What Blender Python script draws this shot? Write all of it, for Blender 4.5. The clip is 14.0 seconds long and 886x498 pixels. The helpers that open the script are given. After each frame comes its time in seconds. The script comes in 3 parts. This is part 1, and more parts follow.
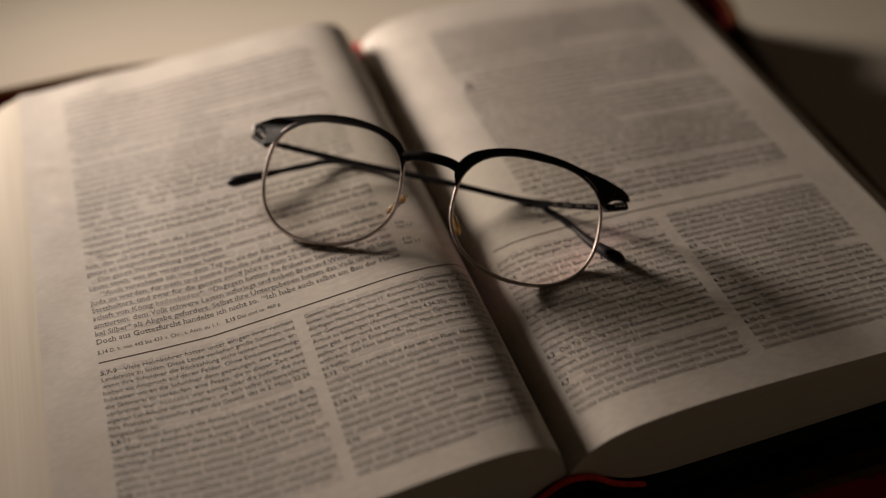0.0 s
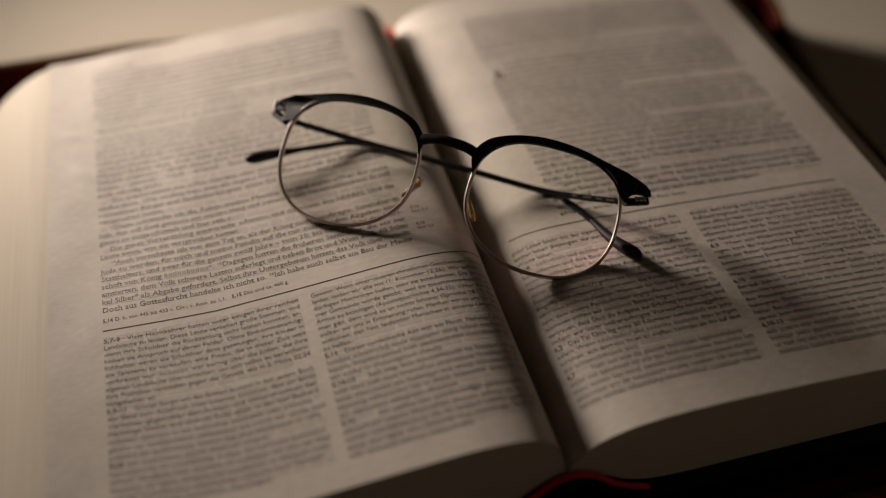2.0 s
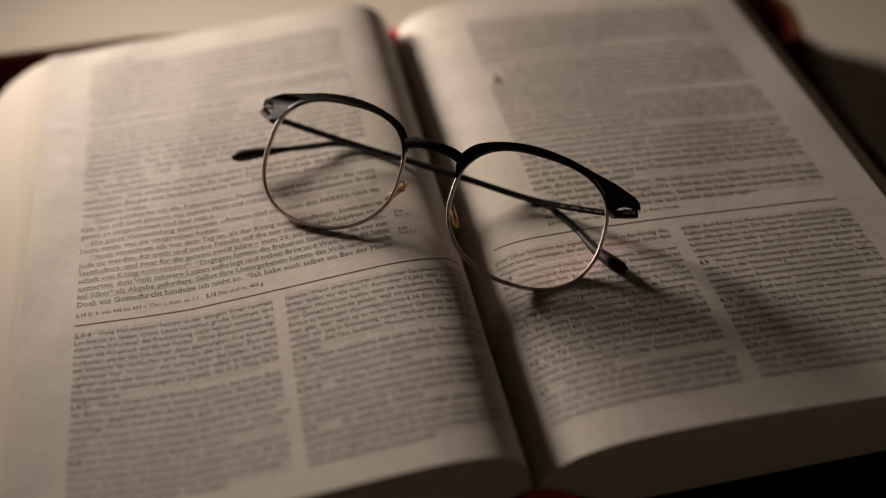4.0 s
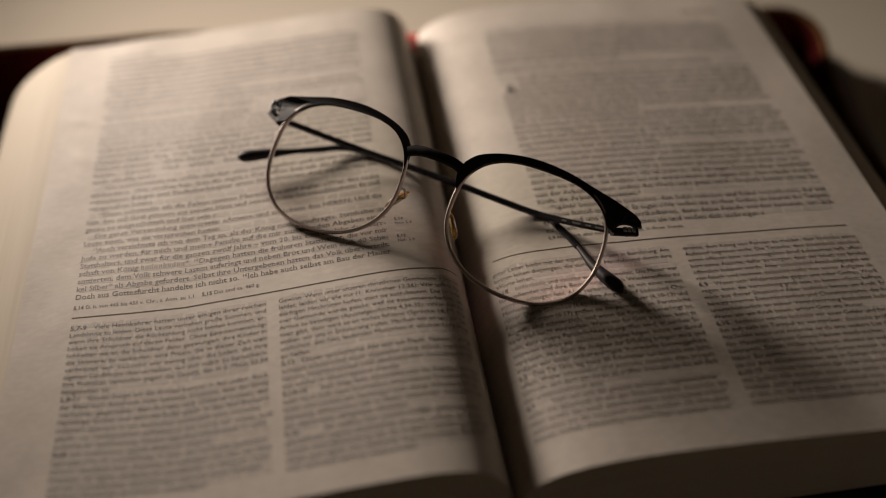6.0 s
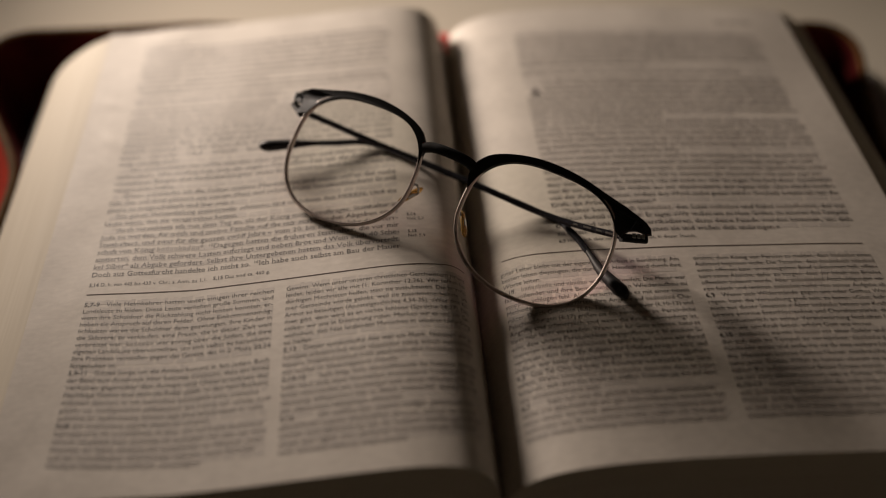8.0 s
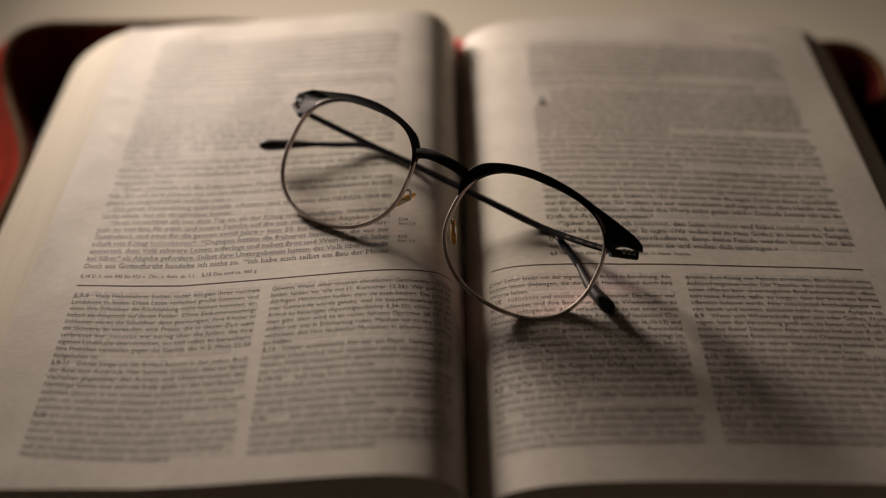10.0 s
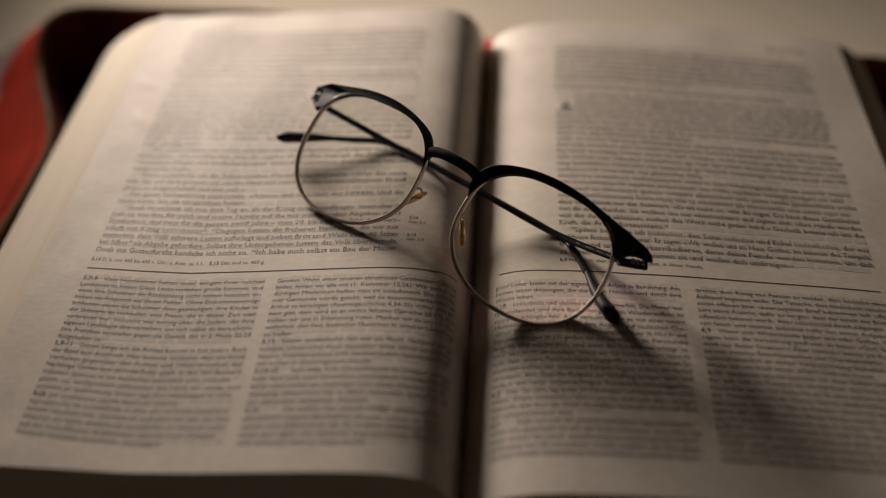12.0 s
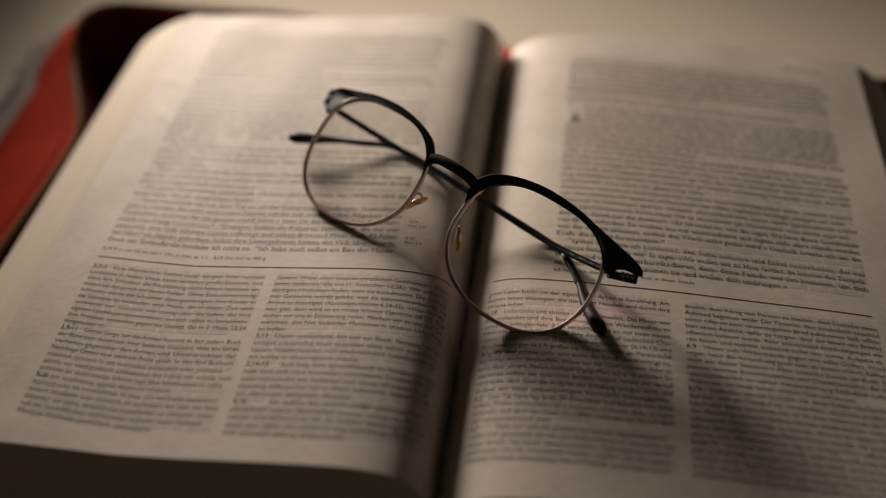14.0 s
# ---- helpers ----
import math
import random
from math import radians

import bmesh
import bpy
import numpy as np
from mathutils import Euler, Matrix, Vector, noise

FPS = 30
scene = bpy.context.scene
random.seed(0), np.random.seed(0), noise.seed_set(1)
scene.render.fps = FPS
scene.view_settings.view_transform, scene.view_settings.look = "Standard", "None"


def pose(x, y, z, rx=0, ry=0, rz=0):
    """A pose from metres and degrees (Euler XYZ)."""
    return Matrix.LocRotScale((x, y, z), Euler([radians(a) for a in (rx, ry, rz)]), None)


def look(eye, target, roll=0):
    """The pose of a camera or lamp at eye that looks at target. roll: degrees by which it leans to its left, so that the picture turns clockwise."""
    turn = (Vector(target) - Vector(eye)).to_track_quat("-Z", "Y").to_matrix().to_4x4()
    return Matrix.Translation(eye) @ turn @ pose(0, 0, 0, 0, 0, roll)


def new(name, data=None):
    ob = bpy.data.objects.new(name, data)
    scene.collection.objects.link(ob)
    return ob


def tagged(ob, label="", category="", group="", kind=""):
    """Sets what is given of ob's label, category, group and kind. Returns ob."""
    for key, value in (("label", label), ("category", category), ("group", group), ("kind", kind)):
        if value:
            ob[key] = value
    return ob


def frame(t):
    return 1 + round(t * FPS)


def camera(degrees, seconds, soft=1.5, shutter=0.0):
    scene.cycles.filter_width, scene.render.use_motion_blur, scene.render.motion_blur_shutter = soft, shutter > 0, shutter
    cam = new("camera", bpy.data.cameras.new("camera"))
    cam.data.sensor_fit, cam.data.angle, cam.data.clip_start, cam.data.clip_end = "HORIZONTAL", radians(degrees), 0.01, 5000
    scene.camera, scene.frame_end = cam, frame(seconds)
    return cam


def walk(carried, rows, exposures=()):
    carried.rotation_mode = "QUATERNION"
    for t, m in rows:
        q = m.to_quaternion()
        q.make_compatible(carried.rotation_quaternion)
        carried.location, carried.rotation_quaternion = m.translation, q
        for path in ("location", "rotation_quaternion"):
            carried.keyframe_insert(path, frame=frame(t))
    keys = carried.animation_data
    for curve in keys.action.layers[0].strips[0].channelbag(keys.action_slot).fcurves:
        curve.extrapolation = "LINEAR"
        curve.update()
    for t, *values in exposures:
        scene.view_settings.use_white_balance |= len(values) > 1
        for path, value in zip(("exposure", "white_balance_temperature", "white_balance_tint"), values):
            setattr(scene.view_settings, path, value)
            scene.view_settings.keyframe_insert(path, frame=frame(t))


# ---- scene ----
cam = camera(45.4, 14.0, 1.0)
cam.data.dof.use_dof, cam.data.dof.focus_distance, cam.data.dof.aperture_fstop = True, 0.337, 3.2
PATH = [
    (0, (-0.086, -0.163, 0.305), (0.344, 1.205, -1.089), -2.1),
    (0.5, (-0.083, -0.165, 0.303), (0.323, 1.213, -1.089), -2.1),
    (1, (-0.081, -0.166, 0.301), (0.299, 1.221, -1.089), -2.0),
    (1.5, (-0.078, -0.167, 0.298), (0.28, 1.229, -1.09), -1.9),
    (2, (-0.073, -0.166, 0.296), (0.261, 1.235, -1.091), -2.0),
    (2.5, (-0.067, -0.166, 0.293), (0.249, 1.241, -1.092), -1.9),
    (3, (-0.062, -0.165, 0.292), (0.237, 1.247, -1.092), -1.9),
    (5.5, (-0.041, -0.164, 0.29), (0.158, 1.272, -1.087), -1.8),
    (6, (-0.038, -0.164, 0.292), (0.142, 1.274, -1.086), -1.6),
    (6.5, (-0.036, -0.166, 0.292), (0.121, 1.278, -1.082), -1.5),
    (7, (-0.034, -0.169, 0.293), (0.099, 1.281, -1.079), -1.3),
    (7.5, (-0.029, -0.17, 0.293), (0.075, 1.282, -1.078), -1.4),
    (8, (-0.024, -0.169, 0.292), (0.055, 1.285, -1.079), -1.4),
    (10.5, (-0.001, -0.167, 0.29), (-0.038, 1.297, -1.073), -1.2),
    (11, (0.002, -0.166, 0.289), (-0.059, 1.297, -1.074), -1.1),
    (11.5, (0.006, -0.165, 0.289), (-0.081, 1.297, -1.073), -1.1),
    (12, (0.009, -0.165, 0.289), (-0.1, 1.295, -1.074), -1.0),
    (12.5, (0.012, -0.166, 0.289), (-0.118, 1.293, -1.073), -0.9),
    (13, (0.02, -0.168, 0.289), (-0.145, 1.293, -1.067), -1.1),
    (13.5, (0.024, -0.169, 0.292), (-0.16, 1.289, -1.066), -1.1),
    (14, (0.028, -0.168, 0.295), (-0.182, 1.283, -1.065), -1.1),
]
walk(cam, [(t, look(eye, target, roll)) for t, eye, target, roll in PATH])

# ---- light ----
world = bpy.data.worlds.new("dim_room")
scene.world = world
world.use_nodes = True
world.node_tree.nodes["Background"].inputs[0].default_value = (1.0, 0.82, 0.62, 1)
world.node_tree.nodes["Background"].inputs[1].default_value = 0.02
lamp_data = bpy.data.lights.new("desk_lamp_bulb", "SPOT")
lamp_data.energy, lamp_data.color, lamp_data.shadow_soft_size = 20.0, (1.0, 0.842, 0.727), 0.082
lamp_data.spot_size, lamp_data.spot_blend = radians(82.0), 1.0
lamp = new("desk_lamp_bulb", lamp_data)
lamp.matrix_world = look((-0.321, 0.535, 0.194), (0.180, 0.022, 0.130))


# ---- materials ----
def material(name, color, rough=0.6, metal=0.0, mottled=0.15, scale=60.0, grain=900.0, bump=0.0, specular=0.5, stretch=(1, 1, 1)):
    """A surface with variation at two scales and a fine relief."""
    m = bpy.data.materials.new(name)
    m.use_nodes = True
    n, l = m.node_tree.nodes, m.node_tree.links
    b = n["Principled BSDF"]
    b.inputs["Roughness"].default_value, b.inputs["Metallic"].default_value = rough, metal
    b.inputs["Specular IOR Level"].default_value = specular
    where = n.new("ShaderNodeTexCoord")
    mapping = n.new("ShaderNodeMapping")
    mapping.inputs["Scale"].default_value = stretch
    l.new(where.outputs["Object"], mapping.inputs["Vector"])
    big, fine = n.new("ShaderNodeTexNoise"), n.new("ShaderNodeTexNoise")
    for node, s in ((big, scale), (fine, grain)):
        node.inputs["Scale"].default_value, node.inputs["Detail"].default_value = s, 3.0
        l.new(mapping.outputs[0], node.inputs["Vector"])
    blend = n.new("ShaderNodeMix")
    blend.data_type = "FLOAT"
    blend.inputs[0].default_value = 0.4
    l.new(big.outputs["Fac"], blend.inputs[2])
    l.new(fine.outputs["Fac"], blend.inputs[3])
    ramp = n.new("ShaderNodeValToRGB")
    ramp.color_ramp.elements[0].position, ramp.color_ramp.elements[1].position = 0.3, 0.7
    ramp.color_ramp.elements[0].color = (*[c * (1 - mottled) for c in color], 1)
    ramp.color_ramp.elements[1].color = (*[min(1, c * (1 + mottled)) for c in color], 1)
    l.new(blend.outputs[0], ramp.inputs[0])
    l.new(ramp.outputs[0], b.inputs["Base Color"])
    if bump:
        relief = n.new("ShaderNodeBump")
        relief.inputs["Strength"].default_value, relief.inputs["Distance"].default_value = 0.6, bump
        l.new(blend.outputs[0], relief.inputs["Height"])
        l.new(relief.outputs[0], b.inputs["Normal"])
    return m


def leaf_edge_material():
    """Many thin leaves seen edge on: fine streaks that follow the leaves."""
    m = material("leaf_edges", (0.66, 0.57, 0.42), 0.8, bump=0.00006)
    n, l = m.node_tree.nodes, m.node_tree.links
    uv = n.new("ShaderNodeUVMap")
    mapping = n.new("ShaderNodeMapping")
    mapping.inputs["Scale"].default_value = (3, 45, 1)
    streak = n.new("ShaderNodeTexNoise")
    streak.inputs["Scale"].default_value, streak.inputs["Detail"].default_value = 1.0, 4.0
    l.new(uv.outputs[0], mapping.inputs[0])
    l.new(mapping.outputs[0], streak.inputs["Vector"])
    ramp = n.new("ShaderNodeValToRGB")
    ramp.color_ramp.elements[0].position, ramp.color_ramp.elements[1].position = 0.25, 0.6
    ramp.color_ramp.elements[0].color, ramp.color_ramp.elements[1].color = (0.66, 0.585, 0.46, 1), (0.73, 0.655, 0.53, 1)
    l.new(streak.outputs["Fac"], ramp.inputs[0])
    l.new(ramp.outputs[0], n["Principled BSDF"].inputs["Base Color"])
    relief = [k for k in n if k.type == "BUMP"][0]
    l.new(streak.outputs["Fac"], relief.inputs["Height"])
    return m


def lens_material():
    """Clear coated lens: what is behind it, and a gloss that turns from violet to rose towards grazing angles."""
    m = bpy.data.materials.new("coated_lens")
    m.use_nodes = True
    n, l = m.node_tree.nodes, m.node_tree.links
    n.remove(n["Principled BSDF"])
    clear, gloss, mix, facing = n.new("ShaderNodeBsdfTransparent"), n.new("ShaderNodeBsdfGlossy"), n.new("ShaderNodeMixShader"), n.new("ShaderNodeLayerWeight")
    share, hue = n.new("ShaderNodeMapRange"), n.new("ShaderNodeValToRGB")
    share.interpolation_type = "SMOOTHSTEP"
    clear.inputs[0].default_value = (0.995, 0.997, 0.975, 1)
    gloss.inputs["Roughness"].default_value = 0.06
    hue.color_ramp.elements[0].position, hue.color_ramp.elements[0].color = 0.1, (0.42, 0.36, 1.0, 1)
    hue.color_ramp.elements[1].position, hue.color_ramp.elements[1].color = 0.95, (1.0, 0.97, 0.84, 1)
    rose = hue.color_ramp.elements.new(0.72)
    rose.color = (1.0, 0.55, 0.62, 1)
    facing.inputs[0].default_value = 0.5
    for k, value in enumerate((0.22, 0.76, 0.012, 0.50), 1):
        share.inputs[k].default_value = value
    l.new(facing.outputs["Facing"], share.inputs[0])
    l.new(facing.outputs["Facing"], hue.inputs[0])
    l.new(hue.outputs[0], gloss.inputs["Color"])
    l.new(share.outputs[0], mix.inputs[0])
    l.new(clear.outputs[0], mix.inputs[1])
    l.new(gloss.outputs[0], mix.inputs[2])
    l.new(mix.outputs[0], n["Material Output"].inputs[0])
    return m


PAPER = material("thin_bible_paper", (0.78, 0.715, 0.63), 0.66, mottled=0.07, scale=28, grain=500, bump=0.00005, specular=0.27)


def add_show_through(m):
    """The print of the leaves below, faint through thin paper."""
    n, l = m.node_tree.nodes, m.node_tree.links
    old = [k for k in l if k.to_socket == n["Principled BSDF"].inputs["Base Color"]][0].from_socket
    where, mapping, mix = n.new("ShaderNodeTexCoord"), n.new("ShaderNodeMapping"), n.new("ShaderNodeMix")
    mapping.inputs["Scale"].default_value = (260, 620, 1)
    lines, cloud = n.new("ShaderNodeTexNoise"), n.new("ShaderNodeTexNoise")
    lines.inputs["Scale"].default_value, lines.inputs["Detail"].default_value = 1.0, 2.0
    cloud.inputs["Scale"].default_value, cloud.inputs["Detail"].default_value = 70.0, 3.0
    l.new(where.outputs["Object"], mapping.inputs[0])
    l.new(mapping.outputs[0], lines.inputs["Vector"])
    l.new(where.outputs["Object"], cloud.inputs["Vector"])
    both, ramp = n.new("ShaderNodeMath"), n.new("ShaderNodeValToRGB")
    both.operation = "MULTIPLY"
    l.new(lines.outputs["Fac"], both.inputs[0])
    l.new(cloud.outputs["Fac"], both.inputs[1])
    ramp.color_ramp.elements[0].position, ramp.color_ramp.elements[1].position = 0.14, 0.36
    ramp.color_ramp.elements[0].color, ramp.color_ramp.elements[1].color = (1, 1, 1, 1), (0.89, 0.885, 0.88, 1)
    mix.data_type, mix.blend_type = "RGBA", "MULTIPLY"
    mix.inputs[0].default_value = 1.0
    l.new(both.outputs[0], ramp.inputs[0])
    l.new(old, mix.inputs[6])
    l.new(ramp.outputs[0], mix.inputs[7])
    l.new(mix.outputs[2], n["Principled BSDF"].inputs["Base Color"])


add_show_through(PAPER)
EDGES = leaf_edge_material()
INK = material("printing_ink", (0.09, 0.08, 0.072), 0.62, mottled=0.3, scale=300, specular=0.35)
SOFT_INK = material("small_print_ink", (0.34, 0.305, 0.27), 0.62, mottled=0.35, scale=300, specular=0.35)
GHOST_INK = material("print_showing_through", (0.63, 0.575, 0.515), 0.66, mottled=0.12, scale=120, grain=600, specular=0.27)
RULE_INK = material("rule_ink", (0.1, 0.07, 0.055), 0.7, specular=0.2)
RED_LEATHER = material("red_leather", (0.31, 0.022, 0.008), 0.8, mottled=0.3, scale=45, grain=700, bump=0.0006, specular=0.03)
LINING = material("dark_maroon_lining", (0.045, 0.0045, 0.004), 0.9, mottled=0.3, scale=80, bump=0.0003, specular=0.05)
TRIM = material("brown_edge_binding", (0.1, 0.05, 0.014), 0.8, mottled=0.3, scale=150, specular=0.1)
ZIP_TAPE = material("grey_zipper_tape", (0.3, 0.26, 0.245), 0.9, mottled=0.3, scale=400, bump=0.0004, specular=0.1)
ZIP_TEETH = material("zipper_teeth", (0.12, 0.115, 0.11), 0.55, metal=0.6)
BOARD = material("black_cover_board", (0.012, 0.01, 0.01), 0.7, mottled=0.3, specular=0.3)
RED_CLOTH = material("red_ribbon_cloth", (0.68, 0.03, 0.022), 0.7, mottled=0.3, scale=400, bump=0.0003)
TABLE = material("cream_table_top", (0.62, 0.57, 0.47), 0.85, mottled=0.04, scale=5, grain=40, bump=0.0, specular=0.03, stretch=(0.5, 4, 1))
# Pale so that the unseen room throws back more of the lamp's light.
PLASTER = material("wall_plaster", (0.86, 0.83, 0.77), 0.9, mottled=0.06, scale=3, grain=80)
FLOORING = material("wood_floor", (0.42, 0.30, 0.19), 0.5, mottled=0.3, scale=3, grain=60, stretch=(0.3, 4, 1))
BLACK_METAL = material("matte_black_metal", (0.018, 0.017, 0.017), 0.68, specular=0.16, mottled=0.2, scale=200, bump=0.00003)
DARK_STEEL = material("dark_gunmetal", (0.05, 0.05, 0.06), 0.3, metal=0.8, mottled=0.2, scale=200)
RIM_METAL = material("rose_steel_rim", (0.62, 0.54, 0.50), 0.42, metal=1.0, mottled=0.08, scale=200)
SILVER = material("polished_silver", (0.42, 0.42, 0.41), 0.33, metal=1.0, mottled=0.05, scale=200)
ACETATE = material("black_acetate", (0.016, 0.014, 0.015), 0.55, mottled=0.2, scale=200, specular=0.3)
AMBER = material("amber_silicone", (0.8, 0.5, 0.16), 0.25, mottled=0.1, scale=200)
AMBER.node_tree.nodes["Principled BSDF"].inputs["Transmission Weight"].default_value = 0.6
LENS = lens_material()


# ---- building helpers ----
def part(name, bm, mat, parent=None, label="", smooth=True):
    """Links a bmesh as one mesh object under its thing or part."""
    data = bpy.data.meshes.new(name)
    bmesh.ops.recalc_face_normals(bm, faces=bm.faces)
    bm.to_mesh(data)
    bm.free()
    data.materials.append(mat)
    if smooth:
        data.shade_smooth()
        data.set_sharp_from_angle(angle=radians(42))
    ob = new(name, data)
    ob.parent = parent
    return tagged(ob, label) if label else ob


def raw_part(name, verts, faces, mat, parent, label=""):
    data = bpy.data.meshes.new(name)
    data.from_pydata(verts, [], faces)
    data.materials.append(mat)
    ob = new(name, data)
    ob.parent = parent
    return tagged(ob, label) if label else ob


def box(x0, y0, z0, x1, y1, z1, bevel=0.0):
    bm = bmesh.new()
    bmesh.ops.create_cube(bm, size=1, matrix=Matrix.LocRotScale(((x0 + x1) / 2, (y0 + y1) / 2, (z0 + z1) / 2), None, (x1 - x0, y1 - y0, z1 - z0)))
    if bevel:
        bmesh.ops.bevel(bm, geom=bm.edges, offset=bevel, segments=2, affect="EDGES")
    return bm


def smooth_line(points, steps=8, closed=False):
    """Catmull-Rom through the points."""
    pts = [Vector(p) for p in points]
    n, out = len(pts), []
    for i in range(n if closed else n - 1):
        if closed:
            p = [pts[(i + k) % n] for k in (-1, 0, 1, 2)]
        else:
            p = [pts[max(0, min(n - 1, i + k))] for k in (-1, 0, 1, 2)]
        for s in range(steps):
            t = s / steps
            out.append(0.5 * (2 * p[1] + (p[2] - p[0]) * t + (2 * p[0] - 5 * p[1] + 4 * p[2] - p[3]) * t * t + (3 * p[1] - p[0] - 3 * p[2] + p[3]) * t ** 3))
    if not closed:
        out.append(pts[-1])
    return out


def sweep(points, sizes, up, closed=False, sides=10, bm=None, power=2.0):
    """A rod along the points; sizes: (half width across up, half height along up) for all, or one for each point."""
    bm = bm or bmesh.new()
    n, rings = len(points), []
    for i, p in enumerate(points):
        a, b = (points[i - 1], points[(i + 1) % n]) if closed else (points[max(0, i - 1)], points[min(n - 1, i + 1)])
        t = (b - a).normalized()
        side = t.cross(up).normalized()
        top = side.cross(t).normalized()
        w, h = sizes[i] if isinstance(sizes, list) else sizes
        ring = []
        for k in range(sides):
            c, s = math.cos(2 * math.pi * k / sides), math.sin(2 * math.pi * k / sides)
            c, s = math.copysign(abs(c) ** (2 / power), c), math.copysign(abs(s) ** (2 / power), s)
            ring.append(bm.verts.new(p + side * (w * c) + top * (h * s)))
        rings.append(ring)
    for i in range(n if closed else n - 1):
        r, q = rings[i], rings[(i + 1) % n]
        for k in range(sides):
            bm.faces.new((r[k], r[(k + 1) % sides], q[(k + 1) % sides], q[k]))
    if not closed:
        bm.faces.new(rings[0])
        bm.faces.new(list(reversed(rings[-1])))
    return bm


def empty(name, label, category, at, group=""):
    ob = new(name)
    ob.matrix_world = Matrix.Translation(at)
    ob.empty_display_size = 0.01
    return tagged(ob, label, category, group)


# ---- room and table ----
# Unseen walls, floor and ceiling, added to bounce the lamp's light back as fill.
for name, b in (("unseen_wall_north", (-1.5, 1.5, -0.75, 1.5, 1.6, 1.65)), ("unseen_wall_south", (-1.5, -1.6, -0.75, 1.5, -1.5, 1.65)),
                ("unseen_wall_west", (-1.6, -1.6, -0.75, -1.5, 1.6, 1.65)), ("unseen_wall_east", (1.5, -1.6, -0.75, 1.6, 1.6, 1.65))):
    tagged(part(name, box(*b), PLASTER, smooth=False), "plain pale plaster wall, unseen, added to bounce light", "wall", kind="structure")
tagged(part("floor", box(-1.6, -1.6, -0.85, 1.6, 1.6, -0.75), FLOORING, smooth=False), "brown wooden floor, unseen, added to bounce light", "floor", kind="structure")
tagged(part("ceiling", box(-1.6, -1.6, 1.65, 1.6, 1.6, 1.75), PLASTER, smooth=False), "plain pale ceiling, unseen, added to bounce light", "ceiling", kind="structure")

table = empty("table", "cream table with a smooth plain top", "table", (0, 0.2, -0.75))


def under(ob, parent):
    """Parents ob where it stands."""
    ob.parent = parent
    ob.matrix_parent_inverse = Matrix.Translation(-parent.matrix_world.translation)
    return ob


# The front reach, out of view, is lengthened to bounce light onto the book.
under(part("tabletop", box(-0.9, -1.05, -0.028, 0.9, 1.1, 0, 0.003), TABLE, smooth=False), table)
for x in (-0.82, 0.82):
    for y in (-0.97, 1.02):
        under(part("leg", box(x - 0.03, y - 0.03, -0.75, x + 0.03, y + 0.03, -0.028, 0.003), TABLE, smooth=False), table)

# ---- the open book ----
Y0, Y1 = -0.005, 0.229
PROFILE = {
    -1: [(0, 0.0375), (0.001, 0.0425), (0.0022, 0.0475), (0.0042, 0.0520), (0.008, 0.0562), (0.013, 0.0583), (0.021, 0.0593), (0.032, 0.0590), (0.060, 0.0563), (0.090, 0.0534), (0.125, 0.0501), (0.143, 0.0487)],
    1: [(0, 0.0375), (0.0015, 0.0409), (0.004, 0.0449), (0.008, 0.0485), (0.015, 0.0516), (0.025, 0.0535), (0.040, 0.0544), (0.058, 0.0543), (0.078, 0.0535), (0.100, 0.0522), (0.129, 0.0503), (0.146, 0.0490)],
}
ARC = {}
for side, knots in PROFILE.items():
    line = smooth_line([(x, z, 0) for x, z in knots], 40)
    xs, zs = np.array([p.x for p in line]), np.array([p.y for p in line])
    ARC[side] = (np.concatenate([[0], np.cumsum(np.hypot(np.diff(xs), np.diff(zs)))]), xs, zs)


def arc_at(side, x):
    return float(np.interp(abs(x), ARC[side][1], ARC[side][0]))


def ripple(side, x, y):
    """The slight waves of thin paper, in metres of height."""
    fade = np.clip((x - 0.004) / 0.03, 0, 1)
    k = 1.0 if side < 0 else 0.6
    if side < 0:
        waves = 0.00017 * np.sin(150 * x + 45 * y) * np.clip((x - 0.05) / 0.04, 0, 1) * np.clip((y - 0.08) / 0.06, 0, 1)
        waves = waves + 0.00005 * (np.sin(210 * y + 160 * x) * np.sin(57 * y + 1) + np.sin(470 * y - 200 * x) * np.sin(83 * y + 2) * 0.5) * np.exp(-((x - 0.134) / 0.01) ** 2)
        for cx, cy, turn in ((0.1345, 0.1780, 0.5), (0.1310, 0.1550, 0.9)):
            along = (x - cx) * math.cos(turn) + (y - cy) * math.sin(turn)
            across = (y - cy) * math.cos(turn) - (x - cx) * math.sin(turn)
            waves = waves + 0.0004 * np.exp(-(along / 0.006) ** 2 - (across / 0.0016) ** 2)
    else:
        waves = 0.00013 * np.sin(270 * y + 60 * x) * np.exp(-((x - 0.022) / 0.014) ** 2) * np.clip((y - 0.11) / 0.05, 0, 1)
        waves = waves + 0.0001 * np.sin(110 * x - 60 * y) * np.clip((x - 0.05) / 0.04, 0, 1)
    return waves + fade * k * (0.00018 * np.sin(55 * x + 31 * y + side) + 0.00014 * np.sin(23 * x - 70 * y + 2 * side) + 0.0001 * np.sin(120 * x + 85 * y) * np.clip((x - 0.08) / 0.05, 0, 1))


